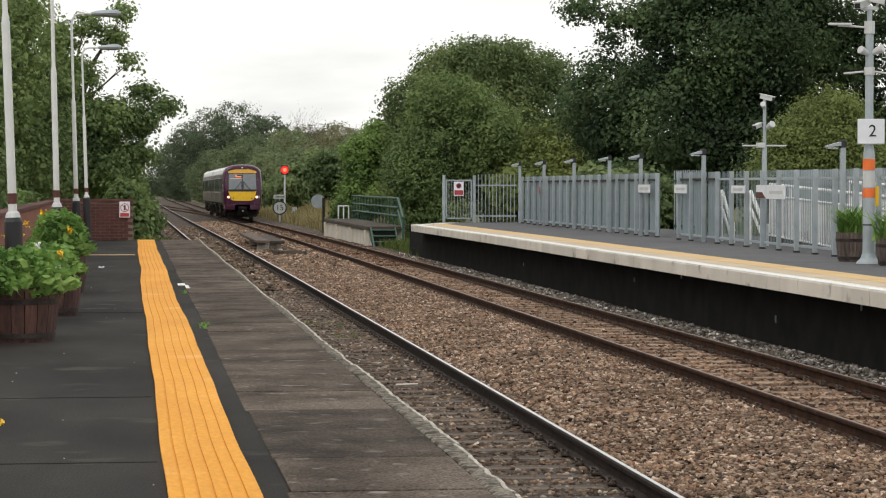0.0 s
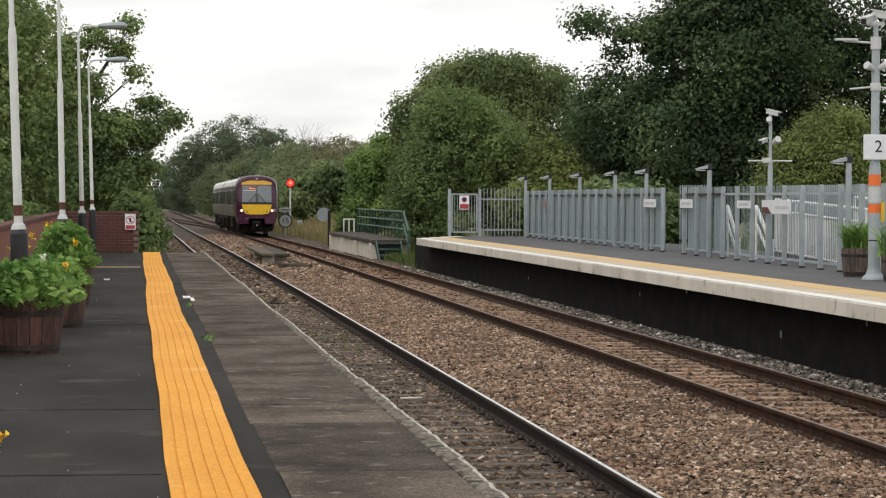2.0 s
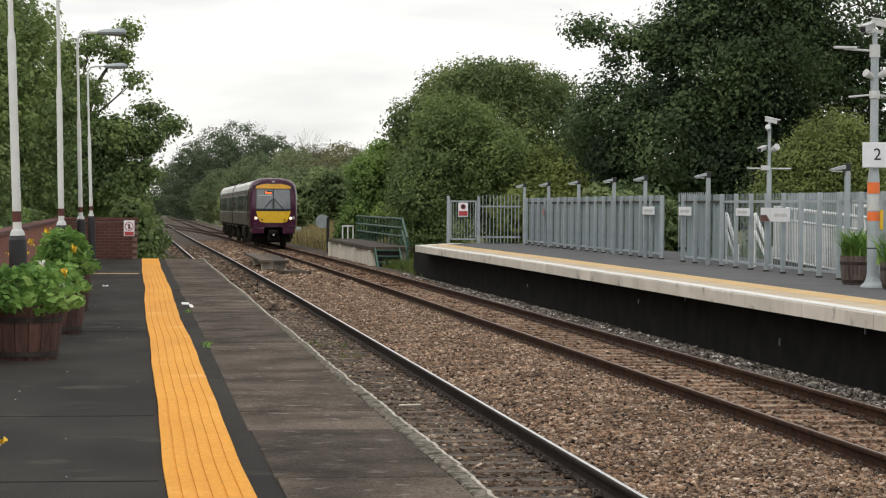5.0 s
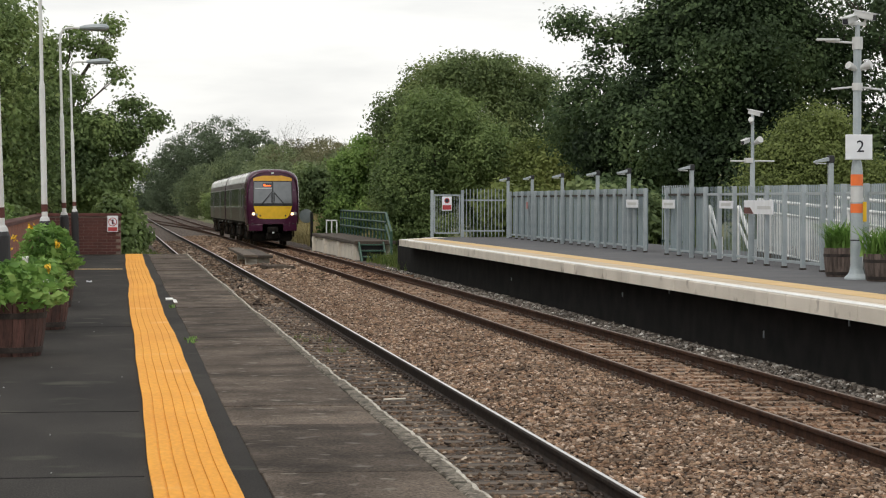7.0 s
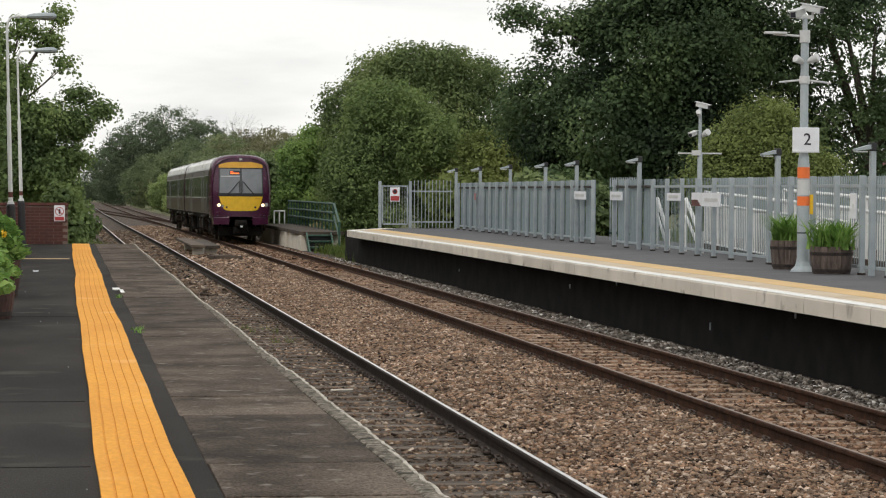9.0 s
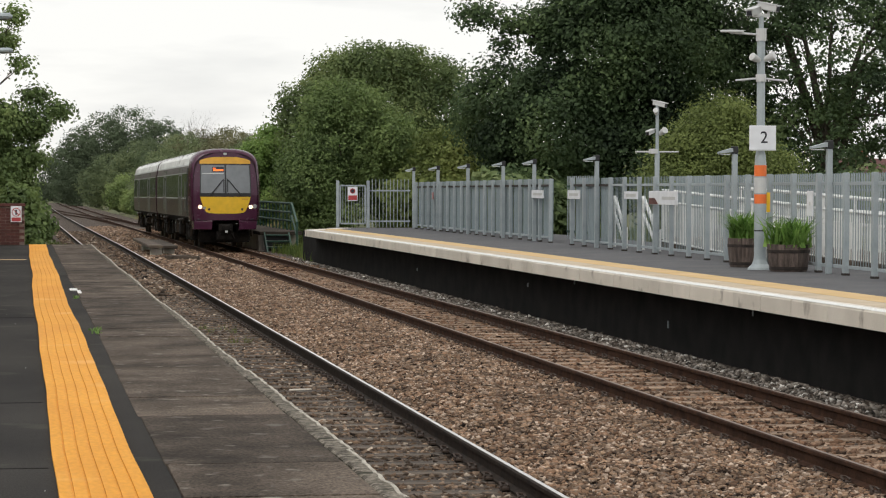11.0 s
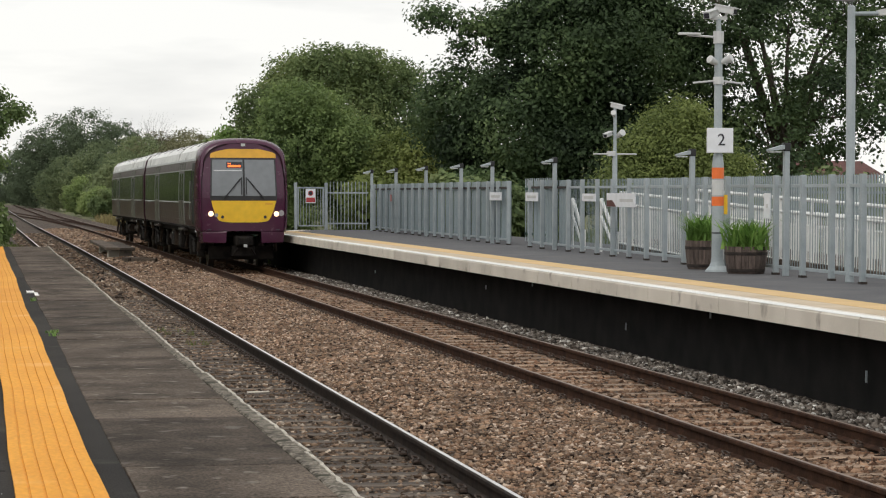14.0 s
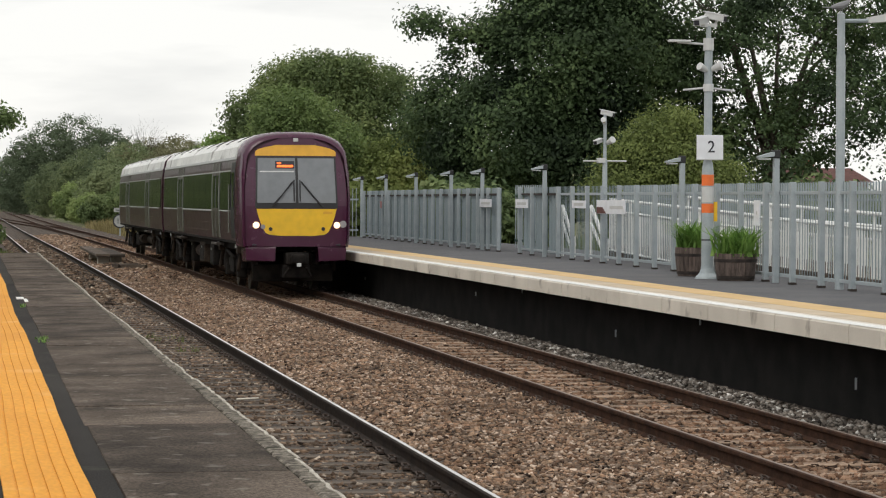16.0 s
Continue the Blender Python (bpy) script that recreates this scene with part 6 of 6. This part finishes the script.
# ---- lamp posts on the near platform ----
def platform_lamp(x, y, lean):
    root = thing("platform_lamp", pose(x, y, fall(y), 0, -lean, 0), "tall white lamp post with a black foot", "street lamp", "lamp posts on the near platform")
    part("foot", lathe([(0.095, 0), (0.095, 0.10), (0.088, 0.12), (0.085, 1.02), (0.06, 1.09)], 18), M_BLACK, root, "black painted foot", smooth=False)
    part("shaft", lathe([(0.042, 1.05), (0.040, 2.9), (0.034, 2.95), (0.026, 3.0), (0.024, 4.40)], 14), M_POST, root, smooth=True)
    part("band", lathe([(0.044, 1.19), (0.044, 1.29)], 14), M_BRICKDK, root, "dark red band")
    part("collar", lathe([(0.072, 1.06), (0.062, 1.10), (0.046, 1.12)], 14), M_LGREY, root)
    ar = bmesh.new()
    pts = [(0, 0, 4.38), (0.02, 0, 4.50), (0.08, 0, 4.58), (0.18, 0, 4.60), (0.42, 0, 4.60)]
    for p, q in zip(pts, pts[1:]):
        rod(ar, p, q, 0.022, n=8)
    part("arm", ar, M_POST, root)
    part("head", loft([[(xx, w * math.cos(a), 4.60 + hh * math.sin(a)) for a in [i * math.pi / 5 for i in range(10)]] for xx, w, hh in ((0.38, 0.03, 0.03), (0.48, 0.09, 0.055), (0.70, 0.13, 0.075), (0.86, 0.11, 0.07), (0.93, 0.03, 0.03))]), M_GALV, root, "grey lantern head", smooth=True)


for x, y, lean in ((-1.08, 23.6, 1.9), (-1.00, 34.2, 1.1), (-1.02, 47.2, 1.3), (-1.03, 58.9, 1.6)):
    platform_lamp(x, y, lean)

# sign on the end wall
ts = thing("no_crossing_sign", pose(-0.17, 60.57, fall(60)), "white sign with a red ring on the end wall", "sign")
part("board", boxed(-0.13, 0.13, -0.02, 0.0, 0.56, 0.95, bevel=0.004), M_SIGN, ts)
part("red_foot", boxed(-0.11, 0.11, -0.024, -0.02, 0.58, 0.67), M_RED, ts)
part("ring", rod(bmesh.new(), (0, -0.020, 0.80), (0, -0.023, 0.80), 0.105, n=28), M_RED, ts)
part("ring_middle", rod(bmesh.new(), (0, -0.023, 0.80), (0, -0.0245, 0.80), 0.088, n=28), M_SIGN, ts)
part("ring_bar", rod(bmesh.new(), (-0.065, -0.027, 0.865), (0.065, -0.027, 0.735), 0.009, n=6), M_RED, ts)
part("pictogram", boxed(-0.022, 0.022, -0.026, -0.021, 0.74, 0.86), M_INK, ts)

# ---- along the line ----
sig = thing("railway_signal", pose(11.85, 192, RAIL - 0.3 + fall(192)), "railway signal showing a red light", "signal")
part("post", rod(bmesh.new(), (0, 0, 0), (0, 0, 3.9), 0.07, n=10), M_LGREY, sig)
hd = part("head", boxed(-0.30, 0.30, -0.10, 0.10, 3.55, 4.30, bevel=0.06), M_BLACK, sig, "black signal head")
part("hood", loft([[(0.33 * math.cos(a), yy, 3.93 + 0.33 * math.sin(a)) for a in [i * math.pi / 8 for i in range(9)]] + [(0.30 * math.cos(a), yy, 3.93 + 0.30 * math.sin(a)) for a in [i * math.pi / 8 for i in range(8, -1, -1)]] for yy in (-0.1, -0.32)]), M_BLACK, hd)
# Disc built wider than the lens so it takes in the red bloom.
part("red_glow", rod(bmesh.new(), (0, -0.10, 3.93), (0, -0.14, 3.93), 0.29, n=24), M_SIGNALRED, hd, "glowing red disc spanning lens and bloom")
part("light_core", rod(bmesh.new(), (0, -0.14, 3.93), (0, -0.16, 3.93), 0.15, n=20), M_SIGNALCORE, hd)
part("cabinet", boxed(0.55, 0.95, 0, 0.3, 0.0, 1.0, bevel=0.03), M_GALV, sig)

sp = thing("speed_sign", pose(9.55, 160, RAIL - 0.05 + fall(160)), "round white speed sign beside the track", "sign")
part("post", rod(bmesh.new(), (0.0, 0.05, 0), (0.0, 0.05, 1.85), 0.05, n=10), M_GALV, sp)
part("disc", rod(bmesh.new(), (0, 0, 0.95), (0, -0.04, 0.95), 0.46, n=28), M_INK, sp, "black-rimmed disc")
part("disc_face", rod(bmesh.new(), (0, -0.04, 0.95), (0, -0.06, 0.95), 0.38, n=28), M_OLDSIGN, sp, "weathered white disc face")
lettering("15", 0.52, M_INK, sp, pose(0, -0.065, 0.95, 90))
part("plate", boxed(-0.40, 0.40, -0.05, 0.0, 1.54, 1.80, bevel=0.01), M_OLDSIGN, sp, "weathered plate")
part("arrow_bar", boxed(-0.28, 0.28, -0.055, -0.05, 1.63, 1.69), M_INK, sp)

dp = thing("marker_post", pose(9.85, 127, RAIL - 0.3 + fall(127)), "black marker post with a grey disc", "post")
part("post", boxed(-0.07, 0.07, -0.07, 0.07, 0, 1.95, bevel=0.01), M_BLACK, dp)
part("disc", rod(bmesh.new(), (-0.28, 0.06, 1.75), (-0.28, 0.10, 1.75), 0.36, n=24), M_GALV, dp, "grey disc")

# old concrete stub platform with a green railing and steps
stub = thing("stub_platform", pose(0, 0, fall(105)), "old concrete staff platform with timber top", "platform")
part("block", boxed(9.25, 10.7, 96.5, 117.5, -1.4, -0.36, bevel=0.03), M_P2EDGE, stub, "stained concrete block")
part("deck", boxed(9.15, 10.8, 96.2, 117.8, -0.36, -0.22, bevel=0.02), M_SLEEPERDK, stub, "weathered timber deck")
for yy in (96.6, 103.5, 110.5, 117.0):
    part("pier", boxed(9.12, 9.26, yy, yy + 0.5, -1.35, -0.37, bevel=0.02), M_P2EDGE, stub)
stp = thing("steps", pose(0, 0, fall(95) - 0.12), "dark green steel steps to the staff platform", "steps")
for i in range(4):
    part("tread", boxed(9.35, 10.25, 95.9 - 0.35 * i, 96.18 - 0.35 * i, -0.30 - 0.23 * i, -0.24 - 0.23 * i, bevel=0.01), M_GREENPAINT, stp)
    part("riser", boxed(9.35, 10.25, 96.10 - 0.35 * i, 96.14 - 0.35 * i, -0.47 - 0.23 * i, -0.30 - 0.23 * i), M_BLACK, stp)
for x in (9.32, 10.28):
    part("stringer", loft([[(x - 0.03, 96.2, -0.45), (x + 0.03, 96.2, -0.45), (x + 0.03, 96.2, -0.15), (x - 0.03, 96.2, -0.15)], [(x - 0.03, 94.6, -1.3), (x + 0.03, 94.6, -1.3), (x + 0.03, 94.6, -1.0), (x - 0.03, 94.6, -1.0)]]), M_GREENPAINT, stp)
gr = thing("green_railing", pose(0, 0, fall(108)), "green painted steel railing on the staff platform", "railing")
for z in (0.18, 0.52, 0.88):
    part("rail", rod(bmesh.new(), (10.55, 97.6, z), (10.55, 118.0, z), 0.045, n=8), M_GREENPAINT, gr)
for i in range(15):
    part("post", boxed(10.52, 10.58, 98.0 + i * 1.42, 98.08 + i * 1.42, -0.22, 0.9), M_GREENPAINT, gr)
part("end_brace", rod(bmesh.new(), (10.55, 97.6, 0.88), (10.45, 94.8, 0.15), 0.05, n=8), M_GREENPAINT, gr)
part("end_post", rod(bmesh.new(), (10.45, 94.8, -1.2), (10.45, 94.8, 0.18), 0.05, n=8), M_GREENPAINT, gr)
part("mid_brace", rod(bmesh.new(), (10.55, 97.6, 0.4), (10.45, 94.8, -0.4), 0.04, n=8), M_GREENPAINT, gr)
wr = thing("white_railing", pose(9.95, 119.0, -0.3 + fall(119)), "short white railing at the staff platform", "railing")
for x in (0, 0.25, 0.5):
    part("post", rod(bmesh.new(), (x, 0, -0.6), (x, 0, 0.75), 0.035, n=8), M_RAILING, wr)
part("rail", rod(bmesh.new(), (0, 0, 0.72), (0.5, 0, 0.72), 0.035, n=8), M_RAILING, wr)

# low covered box between the tracks
cb = thing("cable_box", pose(-0.45, 0, RAIL + fall(98)), "low dark covered box between the tracks", "cable box")
part("board", boxed(4.85, 5.35, 88.0, 101.0, 0.16, 0.26, bevel=0.02), M_SLEEPERDK, cb)
part("board", boxed(5.42, 5.95, 89.0, 100.0, 0.12, 0.22, bevel=0.02), M_SLEEPERDK, cb)
for x0, x1, yy in ((4.95, 5.35, 88.6), (5.45, 5.85, 89.4), (5.0, 5.35, 96.0), (5.45, 5.85, 97.5)):
    part("block", boxed(x0, x1, yy, yy + 0.5, -0.15, 0.14, bevel=0.02), M_P2EDGE, cb, "pale concrete block")
for i, (x, yy, r) in enumerate(((5.15, 83.5, 20), (5.35, 82.0, -30), (5.0, 82.6, 60))):
    o = thing("timber_offcut", pose(x, yy, RAIL - 0.1 + fall(83), 0, 0, r), "dark timber offcut lying on the ballast", "timber", "timber offcuts")
    part("timber", boxed(-0.45, 0.45, -0.08, 0.08, 0, 0.12, bevel=0.015), M_SLEEPERDK, o)

# crossover rails between the two tracks
xo = thing("crossover", Matrix.Identity(4), "rusty crossover rails joining the two tracks", "railway track", kind="structure")
for s in (-1, 1):
    rings = []
    for k in range(25):
        t = k / 24
        yy = 345 - 175 * t
        cx = NEAR + (FAR - NEAR) * smooth(0, 1, t) + s * GAUGE / 2
        rings.append([(cx + a, yy, RAIL + 0.002 + bb + fall(yy)) for a, bb in RAIL_SEC])
    part("rail", loft(rings), M_RUST, xo)

# bits lying about
st = thing("pale_stick", pose(3.17, 28.4, RAIL - 0.115, 0, 0, 3), "pale stick lying on the ballast", "stick")
part("stick", rod(bmesh.new(), (-0.13, 0, 0), (0.13, 0.01, 0.006), 0.012, 0.010, 7), M_P2EDGE, st)
lt = thing("paper_scrap", pose(-0.50, 40.5, 0.002), "white paper scrap on the tarmac", "litter")
part("scrap", loft([[(-0.04, 0, 0), (0.04, 0, 0), (0.04, 0, 0.012), (-0.04, 0, 0.03)], [(-0.03, 0.2, 0), (0.05, 0.2, 0), (0.05, 0.2, 0.02), (-0.03, 0.2, 0.008)]]), M_SIGN, lt)

# ---- grass and weeds ----
rngg = np.random.default_rng(8)


def patch(name, x0, x1, y0, y1, n, h, mat, label, zoff=0.0, blades_=10, w=0.03, sp=0.12):
    x, yy = rngg.uniform(x0, x1, n), rngg.uniform(y0, y1, n)
    p = np.stack([x, yy, [land(a, b) + zoff for a, b in zip(x, yy)]], 1)
    tagged(link(name, tufts(name, p, h, mat, rngg, blades_, w, sp), None), label, "grass", kind="stuff")


patch("platform_end_grass", 9.5, 10.9, 80.5, 96, 160, 0.5, L_GRASS, "green grass at the foot of the platform end", 0.05)
patch("verge_grass", 10.4, 15.5, 84, 128, 900, 0.55, L_GRASS, "tall green grass beside the far track")
patch("dry_verge_grass", 10.5, 17, 128, 230, 900, 0.9, L_STRAW, "dry straw-coloured grass on the verge", 0, 12, 0.05, 0.25)
patch("bank_grass", -1.6, 1.6, 61.6, 110, 700, 0.35, L_GRASS, "green weeds beside the near track")
patch("bank_dry_grass", 0.9, 1.7, 61.6, 80, 160, 0.22, L_STRAW, "dry weeds at the platform end")
patch("field_grass", 14, 30, 60, 86, 900, 0.5, L_GRASS, "grass under the trees")
weeds = [(0.69, 23.5, 0), (0.68, 24.0, 0), (0.66, 31.0, 0)]
tagged(link("pavement_weeds", tufts("pavement_weeds", [(x + rngg.uniform(-0.02, 0.02), yy + rngg.uniform(-0.1, 0.1), 0) for x, yy, z in weeds for _ in range(2)], 0.05, L_PLANT, rngg, 7, 0.014, 0.025, 0.9), None), "small green weeds in the platform joint", "weeds", kind="stuff")
tagged(link("track_weeds", tufts("track_weeds", [(rngg.uniform(2.9, 3.5), yy + rngg.uniform(-0.8, 0.8), RAIL - 0.18) for yy in (38.8, 40.5, 42) for _ in range(5)], 0.10, L_GRASS, rngg, 8, 0.008, 0.05, 0.6), None), "thin green weeds in the near track", "weeds", kind="stuff")

# a red brick house beyond the trees
hs = thing("house", pose(56.5, 160, -2.1), "red brick house with a red tiled roof beyond the trees", "house")
part("wall", boxed(-2.4, 2.4, -4, 4, -1, 4.6), M_BRICK, hs)
part("roof", loft([[(-2.7, -4.5, 4.6), (2.7, -4.5, 4.6), (2.7, 4.5, 4.6), (-2.7, 4.5, 4.6)], [(-2.7, -0.05, 5.6), (2.7, -0.05, 5.6), (2.7, 0.05, 5.6), (-2.7, 0.05, 5.6)]]), M_BRICKDK, hs)
for x in (-1.2, 1.2):
    for z in (0.5, 2.9):
        wd = part("window", boxed(x - 0.6, x + 0.6, -4.05, -3.9, z, z + 1.2), M_WHITE, hs)
        part("pane", boxed(x - 0.5, x + 0.5, -4.07, -4.04, z + 0.1, z + 1.1), M_TRGLASS, wd)
part("chimney", boxed(-0.9, -0.1, -0.5, 0.5, 5.0, 6.2), M_BRICK, hs)


motions()
